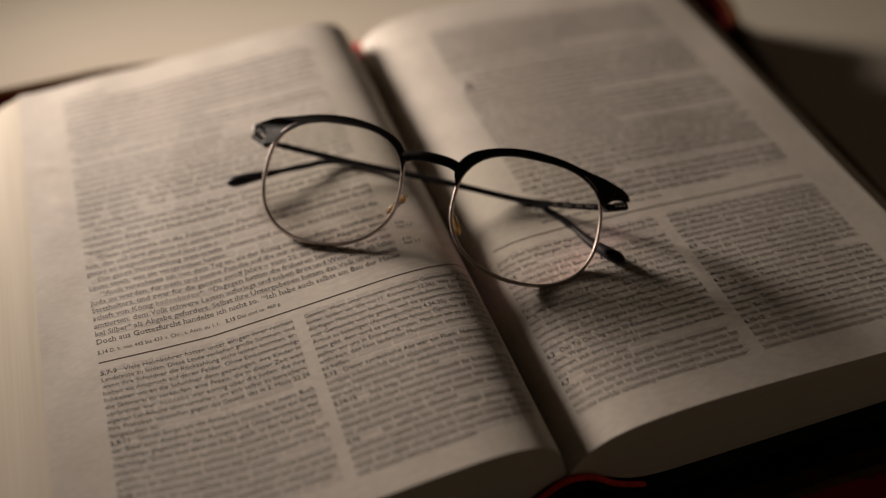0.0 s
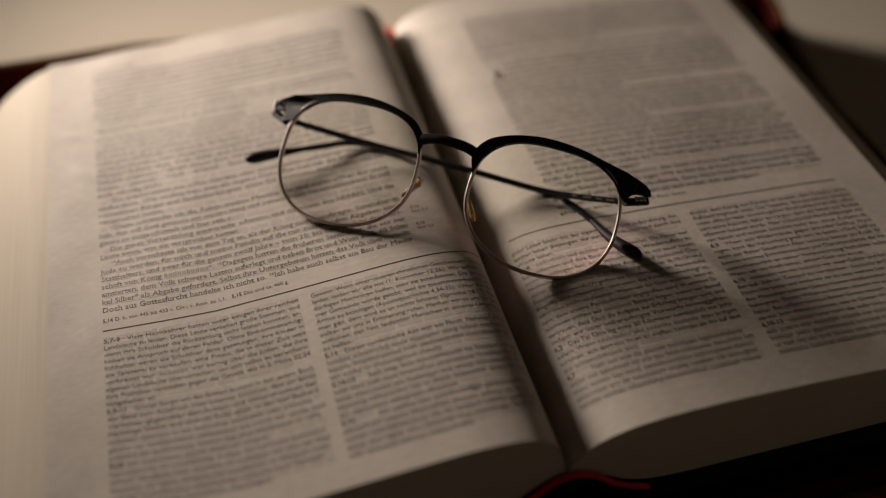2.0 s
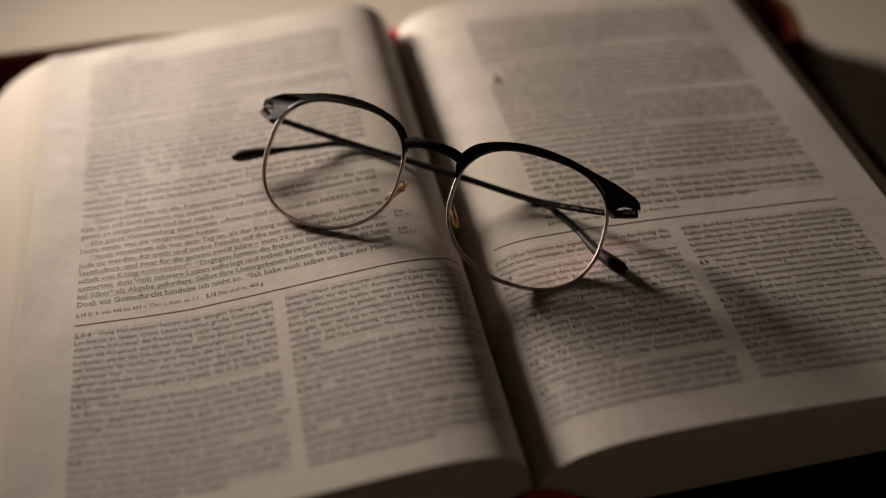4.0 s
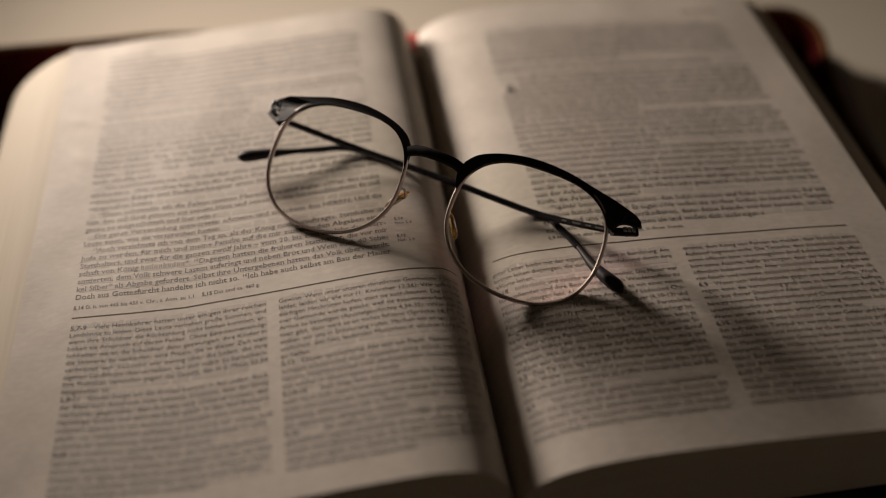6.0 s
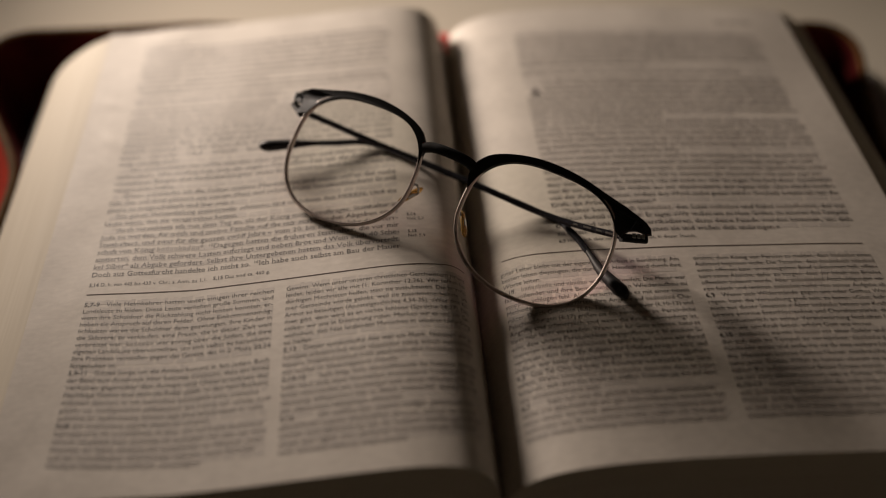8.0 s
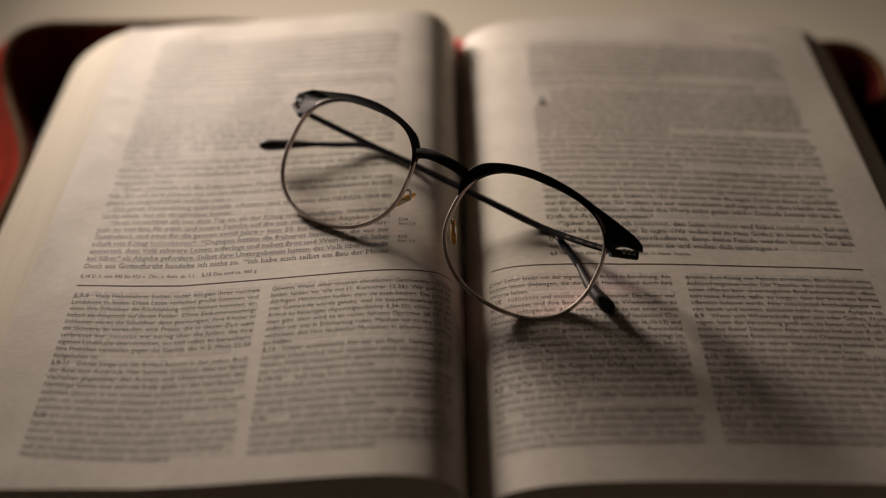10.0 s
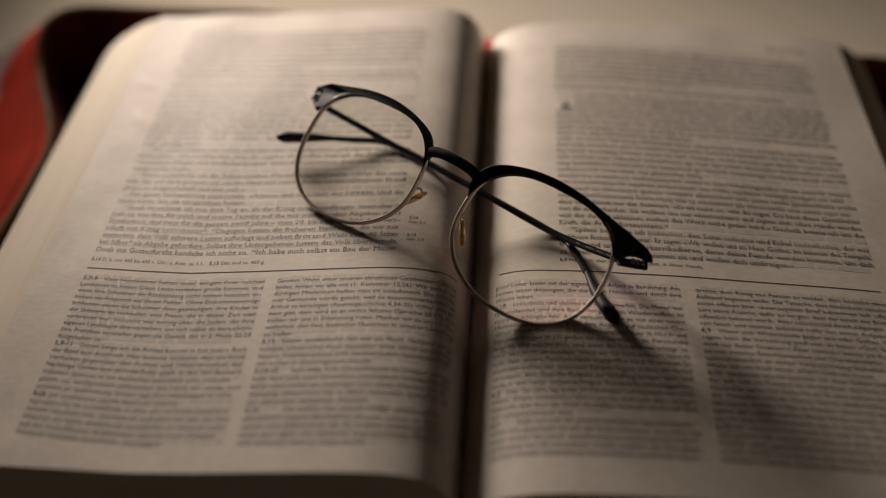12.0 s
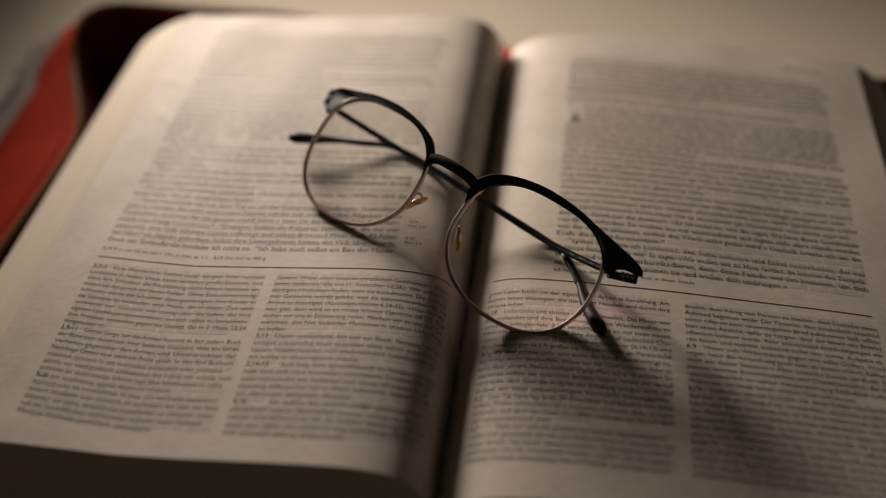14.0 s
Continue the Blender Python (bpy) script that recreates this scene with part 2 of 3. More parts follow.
# How far the leaves lie skewed: along y, in millimetres, by the way out from the gutter and by y.
SKEW_X = {-1: (0, 4, 12, 25, 50, 70, 90, 107, 125, 145), 1: (0, 8, 27, 50, 78, 128, 146)}
SKEW = {
    -1: ((-5, (0, 0, 0, 0, 0, 0, 0.6, 2, 3.2, 4.2)), (6, (-1, -2, -3.5, -4, -4, -4, -3.3, -1.3, 1.5, 2.6)), (78, (-1.3, -2.4, -3.9, -4.2, -4, -4, -4, -2.3, 0, 1)),
         (187, (-1, -2, -4, -4.5, -3, -1, 1, 3.5, 5, 6)), (229, (0, 0, 0, 0, 1, 2, 3.5, 5, 6, 7))),
    1: ((-5, (0, 0, 0, 0, 0, 0, 0)), (30, (0.4, 0.3, -0.6, -0.9, -0.4, 0, 0)), (60, (2.1, 1.7, 0.4, -0.4, -0.4, 0, 0)), (78, (3.4, 2.7, 0.9, -0.2, -0.4, -0.3, -0.4)),
        (205, (4, 4, 3.5, 2.5, 1.3, 0, -0.5)), (229, (0.5, 0.5, 0.5, 0.5, 0, -1.5, -2))),
}


def skew(side, x, y):
    rows = [np.interp(x * 1000, SKEW_X[side], row) for _, row in SKEW[side]]
    heights = [h / 1000 for h, _ in SKEW[side]]
    total = 0.0
    for k, row in enumerate(rows):
        bump = [1.0 if i == k else 0.0 for i in range(len(rows))]
        total = total + row * np.interp(y, heights, bump)
    return total / 1000


def on_page(side, arc, y, lift=0.0):
    """Places on the top leaf, for arrays of the way from the gutter and of y."""
    s, xs, zs = ARC[side]
    x, z = np.interp(arc, s, xs), np.interp(arc, s, zs)
    return np.stack([side * x, y + skew(side, x, y), z + ripple(side, x, y) + lift], -1)


book = empty("open_book", "thick open book with thin printed pages in two columns", "book", (0, 0.11, 0.004))


def leaf(side):
    total = ARC[side][0][-1]
    a = total * (np.linspace(0, 1, 180) ** 1.25)
    ys = np.linspace(Y0, Y1, 110)
    aa, yy = np.meshgrid(a, ys)
    top = on_page(side, aa, yy)
    n, m = len(ys), len(a)
    verts = [tuple(v) for v in top.reshape(-1, 3)]
    faces = [(j * m + i, j * m + i + 1, (j + 1) * m + i + 1, (j + 1) * m + i) for j in range(n - 1) for i in range(m - 1)]
    if side < 0:
        faces = [f[::-1] for f in faces]
    ob = raw_part("page", verts, faces, PAPER, None, "thin cream page with black print")
    ob.data.shade_smooth()
    return under(ob, book)


PAGES = {side: leaf(side) for side in (-1, 1)}


def block(side, foot, name):
    """The stack of leaves under the page: leaf after leaf from the top profile down to the board."""
    s, xs, zs = ARC[side]
    n = 60
    cuts = [0, 0.08, 0.17, 0.27, 0.38, 0.49, 0.590, 0.594, 0.600, 0.604, 0.7, 0.8, 0.9, 1.0]
    layers = len(cuts) - 1
    a = s[-1] * np.linspace(0, 1, n) ** 1.3
    top_x, top_z = np.interp(a, s, xs), np.interp(a, s, zs) - 0.0006
    f = np.linspace(0, 1, n) ** 1.3
    low_x = foot * f
    low_z = 0.0225 + 0.0145 * np.exp(-(low_x / 0.017) ** 2)
    bm = bmesh.new()
    uv = bm.loops.layers.uv.new("UVMap")
    rows = []
    for yy, at_end in ((Y0 + 0.0006, 0), (Y1 - 0.0006, 1)):
        grid = []
        for k in range(layers + 1):
            t = cuts[k]
            bulge = 0.0035 * math.sin(math.pi * t)
            gap = -0.0012 if k in (7, 8) else 0.0
            out = t ** 0.7
            grid.append([bm.verts.new((side * ((1 - out) * x0 + out * x1 + (bulge + gap) * fr), yy + (1 - 0.5 * t) * float(skew(side, x0, yy)), (1 - t) * z0 + t * z1))
                         for x0, x1, z0, z1, fr in zip(top_x, low_x, top_z, low_z, f)])
        rows.append(grid)

    def quad(vs, coords):
        face = bm.faces.new(vs)
        for loop, c in zip(face.loops, coords):
            loop[uv].uv = c
    for g in rows:
        for k in range(layers):
            for i in range(n - 1):
                quad((g[k][i], g[k][i + 1], g[k + 1][i + 1], g[k + 1][i]), ((f[i], k / layers), (f[i + 1], k / layers), (f[i + 1], (k + 1) / layers), (f[i], (k + 1) / layers)))
    g, h = rows
    for k in range(layers):
        quad((g[k][-1], h[k][-1], h[k + 1][-1], g[k + 1][-1]), ((0, k / layers), (1, k / layers), (1, (k + 1) / layers), (0, (k + 1) / layers)))
    for i in range(n - 1):
        quad((g[0][i], g[0][i + 1], h[0][i + 1], h[0][i]), ((0, 0), (0.1, 0), (0.1, 0.01), (0, 0.01)))
        quad((g[-1][i], g[-1][i + 1], h[-1][i + 1], h[-1][i]), ((0, 1), (0.1, 1), (0.1, 1.01), (0, 1.01)))
    return under(part(name, bm, EDGES, None, "stack of thin cream leaves seen at their edges"), book)


block(-1, 0.176, "page_block")
block(1, 0.166, "page_block")

# cover boards under the leaves
for side, reach in ((-1, 0.178), (1, 0.169)):
    xs = [0.02 + (reach - 0.02) * i / 12 for i in range(13)]
    bm = bmesh.new()
    ring = []
    for yy in (Y0 - 0.003, Y1 + 0.003):
        ring.append([bm.verts.new((side * x, yy, z)) for x in xs for z in (0.0218, 0.0185)])
    a, b = ring
    for i in range(12):
        for r in (a, b):
            bm.faces.new((r[2 * i], r[2 * i + 1], r[2 * i + 3], r[2 * i + 2]))
        for k in (0, 1):
            bm.faces.new((a[2 * i + k], a[2 * i + 2 + k], b[2 * i + 2 + k], b[2 * i + k]))
    bm.faces.new((a[0], a[1], b[1], b[0]))
    bm.faces.new((a[-2], a[-1], b[-1], b[-2]))
    under(part("cover_board", bm, BOARD, None, "black cover board", smooth=False), book)
# spine strip between the boards, and the head and tail bands
spine = smooth_line([(-0.024, Y0, 0.0195), (-0.013, Y0, 0.027), (-0.005, Y0, 0.0335), (0.001, Y0, 0.0352), (0.008, Y0, 0.0325), (0.016, Y0, 0.025), (0.026, Y0, 0.0195)], 6)
bm = bmesh.new()
ends = [[[bm.verts.new(p + Vector((0, dy, -dz))) for p in spine] for dz in (0.0, 0.0016)] for dy in (-0.002, Y1 - Y0 + 0.002)]
for i in range(len(spine) - 1):
    for k in (0, 1):
        bm.faces.new((ends[0][k][i], ends[0][k][i + 1], ends[1][k][i + 1], ends[1][k][i]))
        bm.faces.new((ends[k][0][i], ends[k][0][i + 1], ends[k][1][i + 1], ends[k][1][i]))
under(part("spine_strip", bm, BOARD, None, "black spine lining"), book)
for yy, name in ((Y0 - 0.0012, "tail_band"), (Y1 + 0.0012, "head_band")):
    line = [Vector((p.x, yy, p.z + 0.0026)) for p in spine]
    under(part(name, sweep(line, (0.0010, 0.0009), Vector((0, 0, 1))), RED_CLOTH, None, "dark red woven band at the spine"), book)
# the ribbon end that shows in the gutter and the knot at the tail
under(part("ribbon_marker", sweep(smooth_line([(0.0005, 0.222, 0.0405), (0.0008, 0.229, 0.0425), (0.001, 0.234, 0.041), (0.0012, 0.238, 0.034)], 6), (0.0028, 0.0006), Vector((0, 0.3, 1))), RED_CLOTH, None, "red ribbon marker lying in the gutter"), book)
under(part("ribbon_tail", sweep(smooth_line([(-0.0135, -0.0075, 0.029), (-0.0148, -0.0085, 0.026), (-0.014, -0.0095, 0.0225), (-0.0125, -0.0095, 0.018)], 6), (0.0022, 0.0008), Vector((0, 1, 0.2))), RED_CLOTH, None, "red ribbon end"), book)

# ---- print ----
GLYPHS = {}


def glyph(ch, bold, serif=False):
    """Flat outline of a letter of the built-in font at size 1: points, faces and advance."""
    if (ch, bold, serif) in GLYPHS:
        return GLYPHS[ch, bold, serif]

    def outline(text):
        curve = bpy.data.curves.new("letter", "FONT")
        curve.body, curve.size, curve.resolution_u, curve.fill_mode = text, 1.0, 2, "FRONT"
        curve.offset = 0.014 if bold else -0.004
        ob = bpy.data.objects.new("letter", curve)
        mesh = bpy.data.meshes.new_from_object(ob)
        pts = np.array([v.co[:2] for v in mesh.vertices]).reshape(-1, 2)
        faces = [tuple(p.vertices) for p in mesh.polygons]
        if serif and len(text) == 1 and text.isalpha():
            keys = [k for p in mesh.polygons for k in p.edge_keys]
            uses = {k: keys.count(k) for k in keys}
            for (i, j), count in uses.items():
                (xa, ya), (xb, yb) = pts[i], pts[j]
                xa, xb = min(xa, xb), max(xa, xb)
                if count == 1 and abs(ya - yb) < 0.01 and 0.04 < xb - xa < 0.16:
                    middle = (pts[:, 1].max() + pts[:, 1].min()) / 2
                    low, k = (ya - 0.004, len(pts)) if ya < middle else (ya - 0.04, len(pts))
                    left_foot = 0.07 if ya < middle or xa > 0.08 else 0.075
                    right_foot = 0.07 if ya < middle else 0.02
                    pts = np.concatenate([pts, [(xa - left_foot, low), (xb + right_foot, low), (xb + right_foot, low + 0.044), (xa - left_foot, low + 0.044)]])
                    faces.append((k, k + 1, k + 2, k + 3))
        bpy.data.objects.remove(ob)
        bpy.data.curves.remove(curve)
        bpy.data.meshes.remove(mesh)
        return pts, faces
    pts, faces = outline(ch)
    wide = outline("H" + ch + "H")[0][:, 0].max() - outline("HH")[0][:, 0].max()
    GLYPHS[ch, bold, serif] = (pts, faces, float(wide))
    return GLYPHS[ch, bold, serif]


def set_line(text, size, serif=False):
    """Lays a line: | turns bold on and off, ^ raised figures, _ slanted letters, ~ a plain bar a letter wide. Returns words of pieces and their widths."""
    words, bold, raised, slant = [], False, False, False
    for word in text.split(" "):
        x, pieces = 0.0, []
        for ch in word:
            if ch == "|":
                bold = not bold
            elif ch == "^":
                raised = not raised
            elif ch == "_":
                slant = not slant
            elif ch == "~":
                for low in (0.06, 0.28):
                    a, b = x + low * size, x + (low + 0.13) * size
                    pieces.append((np.array([(a, 0), (b, 0), (b, 0.5 * size), (a, 0.5 * size)]), [(0, 1, 2, 3)], True))
                x += 0.5 * size
            else:
                pts, faces, wide = glyph(ch, bold, serif)
                k = size * (0.6 if raised else 1.0)
                p = pts * k
                if len(p):
                    if slant:
                        p[:, 0] += 0.2 * p[:, 1]
                    if raised:
                        p[:, 1] += 0.32 * size
                    p[:, 0] += x
                    pieces.append((p, faces, False))
                x += wide * k
        words.append((pieces, x))
    return words


def print_lines(name, side, lines, size, left, right, first, pitch, mat=None, parent=None, label=""):
    """Prints justified lines on a page. left, right: the column's edges as way along the paper from the gutter, signed; lines: text, or None for a gap; a leading > sets an indent, a trailing $ a line that is not spread."""
    verts, faces, count = [], [], 0
    bar_verts, bar_faces = [], []
    width = right - left
    for row, text in enumerate(lines):
        if not text:
            continue
        base = first - row * pitch
        indent = 0.0
        if text[0] == ">":
            indent, text = size * 1.1, text[1:]
        ragged = text[-1] == "$"
        words = set_line(text.rstrip("$"), size, name == "main_text")
        natural = sum(w for _, w in words)
        gap = 0.27 * size
        squeeze = 1.0
        room = width - indent
        if not ragged and len(words) > 1:
            squeeze = min(1.12, room / (natural + gap * (len(words) - 1)))
            gap = (room - natural * squeeze) / (len(words) - 1)
        else:
            squeeze = 0.92
        x = left + indent
        for pieces, w in words:
            for p, fs, plain in pieces:
                if plain:
                    k = len(bar_verts)
                    lift = size * 0.18 * ((k // 4 * 7) % 5 == 0)
                    bar_verts += [(x + q[0] * squeeze, base + q[1] + (lift if q[1] > 0 else 0)) for q in p]
                    bar_faces.append((k, k + 1, k + 2, k + 3))
                    continue
                verts.append(np.stack([x + p[:, 0] * squeeze, base + p[:, 1]], -1))
                faces += [tuple(i + count for i in f) for f in fs]
                count += len(p)
            x += w * squeeze + gap
    v = np.concatenate(verts)
    if bar_verts:
        lay_print("printed_word", side, np.array(bar_verts), bar_faces, SOFT_INK, "grey bars of printed words", "stuff")
    return lay_print(name, side, v, faces, mat or INK, label, "stuff")


def lay_print(name, side, v, faces, mat, label, kind="", lift=0.00006):
    places = on_page(side, np.abs(v[:, 0]), v[:, 1], lift)
    ob = tagged(raw_part(name, [tuple(p) for p in places], faces, mat, None, label), kind=kind)
    return under(ob, book)


def print_bars(name, side, rows, size, left, right, seed, label):
    """Lines too small to read: plain bars for the words. rows: (y, indent, share of the line that is filled)."""
    rng = random.Random(seed)
    verts, faces = [], []
    for y, indent, share in rows:
        x, end = left + indent, left + (right - left) * share
        while x < end - size:
            letters = max(1, min(rng.choice((2, 3, 3, 3, 4, 5, 5, 6, 7, 8, 9, 11)), round((end - x) / (size * 0.5))))
            for i in range(letters):
                wide = size * rng.choice((0.26, 0.46, 0.5, 0.5, 0.52, 0.72))
                stems = 1 if wide < 0.3 * size else 3 if wide > 0.7 * size else 2
                tall = size * rng.choice((0.5, 0.5, 0.52, 0.5, 0.72))
                foot = -0.2 * size if rng.random() < 0.06 else 0.0
                for k in range(stems):
                    a = x + wide * (k + 0.2) / stems
                    b, top, n = a + 0.13 * size, tall if k == 0 else size * 0.5, len(verts)
                    verts += [(a, y + foot), (b, y + foot), (b, y + top), (a, y + top)]
                    faces.append((n, n + 1, n + 2, n + 3))
                if stems > 1:
                    low, n = y + size * rng.choice((0.0, 0.2, 0.42)), len(verts)
                    verts += [(x + 0.1 * wide, low), (x + 0.8 * wide, low), (x + 0.8 * wide, low + 0.09 * size), (x + 0.1 * wide, low + 0.09 * size)]
                    faces.append((n, n + 1, n + 2, n + 3))
                x += wide
            x += size * rng.uniform(0.22, 0.3)
    return lay_print(name, side, np.array(verts), faces, SOFT_INK, label, "stuff")


def rule(side, x0, x1, y):
    verts, faces = [], []
    for i in range(81):
        a = x0 + (x1 - x0) * i / 80
        verts += [(a, y - 0.0002), (a, y + 0.0002)]
    faces = [(2 * i, 2 * i + 2, 2 * i + 3, 2 * i + 1) for i in range(80)]
    return lay_print("ruled_line", side, np.array(verts), faces, RULE_INK, "thin dark printed line")


MAIN, NOTE = 0.0031, 0.00255
L0, L1 = -arc_at(-1, 0.1255), -arc_at(-1, 0.0242)
LEFT_MAIN = [
    "nicht gut! Solltet ihr nicht mehr Ehrfurcht vor Gott haben und euch nicht zum",
    "unseren Feinden zum Gespött machen? Auch ich, meine Brüder und meine",
    "Männer haben dem Volk Geld und Korn geliehen. Lasst uns ihnen diese",
    "Schuld erlassen. ^11^Gebt ihnen ihre Felder, Weinberge und Häuser noch",
    "heute zurück! Und erlasst ihnen auch alles, was sie euch",
    "noch schuldig sind.«$",
    ">^12^Da antworteten sie: »Wir werden alles zurückgeben und nichts von ihnen",
    "einfordern. Wir wollen tun, was du sagst.« Daraufhin ließ ich die Priester die",
    "vornehmen Bürger und Stadtoberhäupter einen Eid schwören, dass sie tun, was sie",
    "versprochen hatten.$",
    ">^13^Dann schüttelte ich die Falten meines Mantels aus und sagte: »Wer das nicht",
    "hält, den soll Gott genauso aus seinem Haus und seinem Besitz herausschleudern! Er soll",
    "genau so ausgeschüttelt und leer sein.«$",
    ">Die ganze Versammlung antwortete: »Amen«, und sie lobten den HERRN. Und die",
    "Leute taten, was sie versprochen hatten.$",
    ">^14^Auch verzichtete ich von dem Tag an, als der König mich beauftragte, Statthalter in",
    "Juda zu werden, für mich und meine Familie auf die mir zustehenden Abgaben eines",
    "Statthalters, und zwar für die ganzen zwölf Jahre – vom 20. bis zum 32. Jahr der Herr-",
    "schaft von König ~~~~~~~~~~*. ^15^Dagegen hatten die früheren Statthalter, die vor mir",
    "amtierten, dem Volk schwere Lasten auferlegt und neben Brot und Wein auch 40 Sche-",
    "kel Silber* als Abgabe gefordert. Selbst ihre Untergebenen hatten das Volk übervorteilt.",
    "Doch aus Gottesfurcht handelte ich nicht so. ^16^Ich habe auch selbst am Bau der Mauer",
]
PM = 0.00348
print_lines("main_text", -1, LEFT_MAIN, MAIN, L0, L1, 0.0838 + PM * (len(LEFT_MAIN) - 1), PM, label="black printed German text in a wide column")
top_rows = []
for i in range(16):
    y = 0.0838 + PM * (len(LEFT_MAIN) + i)
    if i in (4, 5):
        continue
    top_rows.append((y, 0.003 if i in (2, 6, 9, 13) else 0, 0.55 if i in (3, 8) else 1.0))
print_bars("main_text", -1, top_rows, MAIN, L0, L1, 3, "small grey printed lines")
print_bars("heading", -1, [(0.0838 + PM * (len(LEFT_MAIN) + 4.6), 0, 0.6)], MAIN, L0, L1, 5, "printed section heading")
print_bars("page_header", -1, [(0.2165, 0, 0.16)], MAIN, L0, L1, 6, "printed running header")
print_lines("footnote", -1, ["|5,14| D. h. von 445 bis 433 v. Chr.; s. Anm. zu 1,1.   |5,15| Das sind ca. 460 g.$"], 0.0021, L0, L1, 0.0795, PM, label="tiny printed footnote")
print_lines("margin_reference", -1, ["|5,14|$", "Neh 5,9$", None, None, "|5,15|$", "Neh 5,9$"], 0.0019, -arc_at(-1, 0.0215), -arc_at(-1, 0.008), 0.0993, 0.0021, label="tiny printed margin references")
rule(-1, -arc_at(-1, 0.1255), -arc_at(-1, 0.0042), 0.0759)
LEFT_A = [
    "|5,7-9|   Viele Heimkehrer hatten unter einigen ihrer reichen",
    "Landsleute zu leiden. Diese Leute verliehen große Summen, und",
    "wenn ihre Schuldner die Rückzahlung nicht leisten konnten, er-",
    "hoben sie Anspruch auf deren Felder. Ohne Einkommensmög-",
    "lichkeiten waren die Schuldner dann gezwungen, ihre Kinder in",
    "die Sklaverei zu verkaufen, eine Praxis, die in dieser Zeit weit",
    "verbreitet war. ~~~~~~~ war zornig über die Juden, die ihre",
    "eigenen Landsleute übervorteilten, um sich selbst zu bereichern.",
    "Ihre Praktiken verstießen gegen das Gesetz, das in 2. Mose 22,24",
    "festgehalten ist.$",
    "|5,9-11|   Gottes Sorge um die Armen kommt in fast jedem Buch",
    "der Bibel zum Ausdruck. Hier betonte ~~~~~~~, dass ein faires",
    "Verhalten gegenüber den Armen und Unterdrückten der",
    "Nachfolge Gottes eine zentrale Rolle spielt. In den fünf Büchern",
]
PN, PNR = 0.00284, 0.00278
A0, A1 = -arc_at(-1, 0.1255), -arc_at(-1, 0.0645)
B0 = -arc_at(-1, 0.0607)
B1 = B0 + 0.0585
YL = 0.0704
print_lines("note_text", -1, LEFT_A, NOTE, A0, A1, YL, PN, label="small printed German notes")
print_bars("note_text", -1, [(YL - PN * i, 0, 0.75 if i in (17, 22) else 1) for i in range(14, 23)], NOTE, A0, A1, 11, "small grey printed lines")
print_lines("verse_number", -1, ["|5,10|$"], NOTE, A0, A1, YL - PN * 17, PN, label="bold printed verse number")
LEFT_B = [
    "Gewinn. Wenn unter unseren christlichen Geschwistern jemand",
    "leidet, leiden wir alle mit (1. Korinther 12,26). Wir sollten be-",
    "dürftigen Mitchristen helfen, statt sie auszubeuten. Die Jerusale-",
    "mer Gemeinde wurde gelobt, weil sie zusammenarbeitete, um",
    "Armut zu beseitigen (Apostelgeschichte 4,34-35). »Wer dem Ar-",
    "men gibt, dem wird es an nichts fehlen« (Sprüche 28,27). Das",
    "sollten wir uns in Erinnerung rufen. Machen wir es uns zur Ge-",
    "wohnheit, den Not leidenden Menschen in unserer Umgebung",
    "zu helfen.$",
    "|5,13|   Dieser symbolische Akt war ein Fluch. Nehmen wir an",
]
print_lines("note_text", -1, LEFT_B, NOTE, B0, B1, YL, PN, label="small printed German notes")
print_bars("note_text", -1, [(YL - PN * i, 0.011 if i in (13, 18) else 0, 0.6 if i in (12, 17, 22) else 1) for i in range(10, 23)], NOTE, B0, B1, 12, "small grey printed lines")
print_lines("verse_number", -1, ["|5,14-15|$", None, None, None, None, "|5,16|$"], NOTE, B0, B1, YL - PN * 13, PN, label="bold printed verse numbers")

R0, R1 = arc_at(1, 0.028), arc_at(1, 0.1295)
RIGHT_MAIN = [
    "dass man damit nur die Antwort: »Es ist nicht so, wie du sagst. Du hast diese Geschichte",
    "von dir aus erfunden. Sie wollten uns nur einschüchtern und sagten sich: »Ihre Hände werden",
    "von der Arbeit ablassen, sodass das Werk nicht getan wird.« Deshalb betete ich um die",
    "Kraft, die Arbeit fortzusetzen.*$",
    ">^10^Später besuchte ich ~~~~~~~~, den Sohn ~~~~~~~ und Enkel ~~~~~~~~~~, der aus",
    "zu Hause festsaß und da war. Er sagte: »Wir wollen uns im Haus Gottes, im Inneren des Tempels,",
    "treffen und uns dort verbarrikadieren, denn deine Feinde werden kommen, um dich",
    "zu töten. In der Nacht kommen sie und wollen dich umbringen.«$",
]
YR = 0.0857
print_lines("main_text", 1, RIGHT_MAIN, MAIN, R0, R1, YR + PM * 7, PM, label="black printed German text in a wide column")
top_rows = []
for i in range(27):
    y = YR + PM * (8 + i)
    if i in (18, 19):
        continue
    top_rows.append((y, 0.007 if i in (15, 16, 17) else 0, 0.5 if i in (4, 10, 20) else 1.0))
print_bars("main_text", 1, top_rows, MAIN, R0, R1, 23, "small grey printed lines")
print_bars("heading", 1, [(YR + PM * 26.5, 0, 0.85)], MAIN, R0, R1, 24, "printed section heading")
print_bars("page_header", 1, [(0.2155, 0, 1.0)], MAIN, arc_at(1, 0.114), arc_at(1, 0.131), 25, "printed running header")
print_lines("chapter_number", 1, ["|6|$"], 0.0085, arc_at(1, 0.0300), R1, 0.1632, PM, label="large bold printed chapter number")
print_lines("footnote", 1, ["|6,9| Hebräisch aber nun. Oder aber jetzt, in dieser Stunde.$"], 0.0021, R0, R1, 0.0823, PM, label="tiny printed footnote")
rule(1, arc_at(1, 0.0088), arc_at(1, 0.1287), 0.0780)
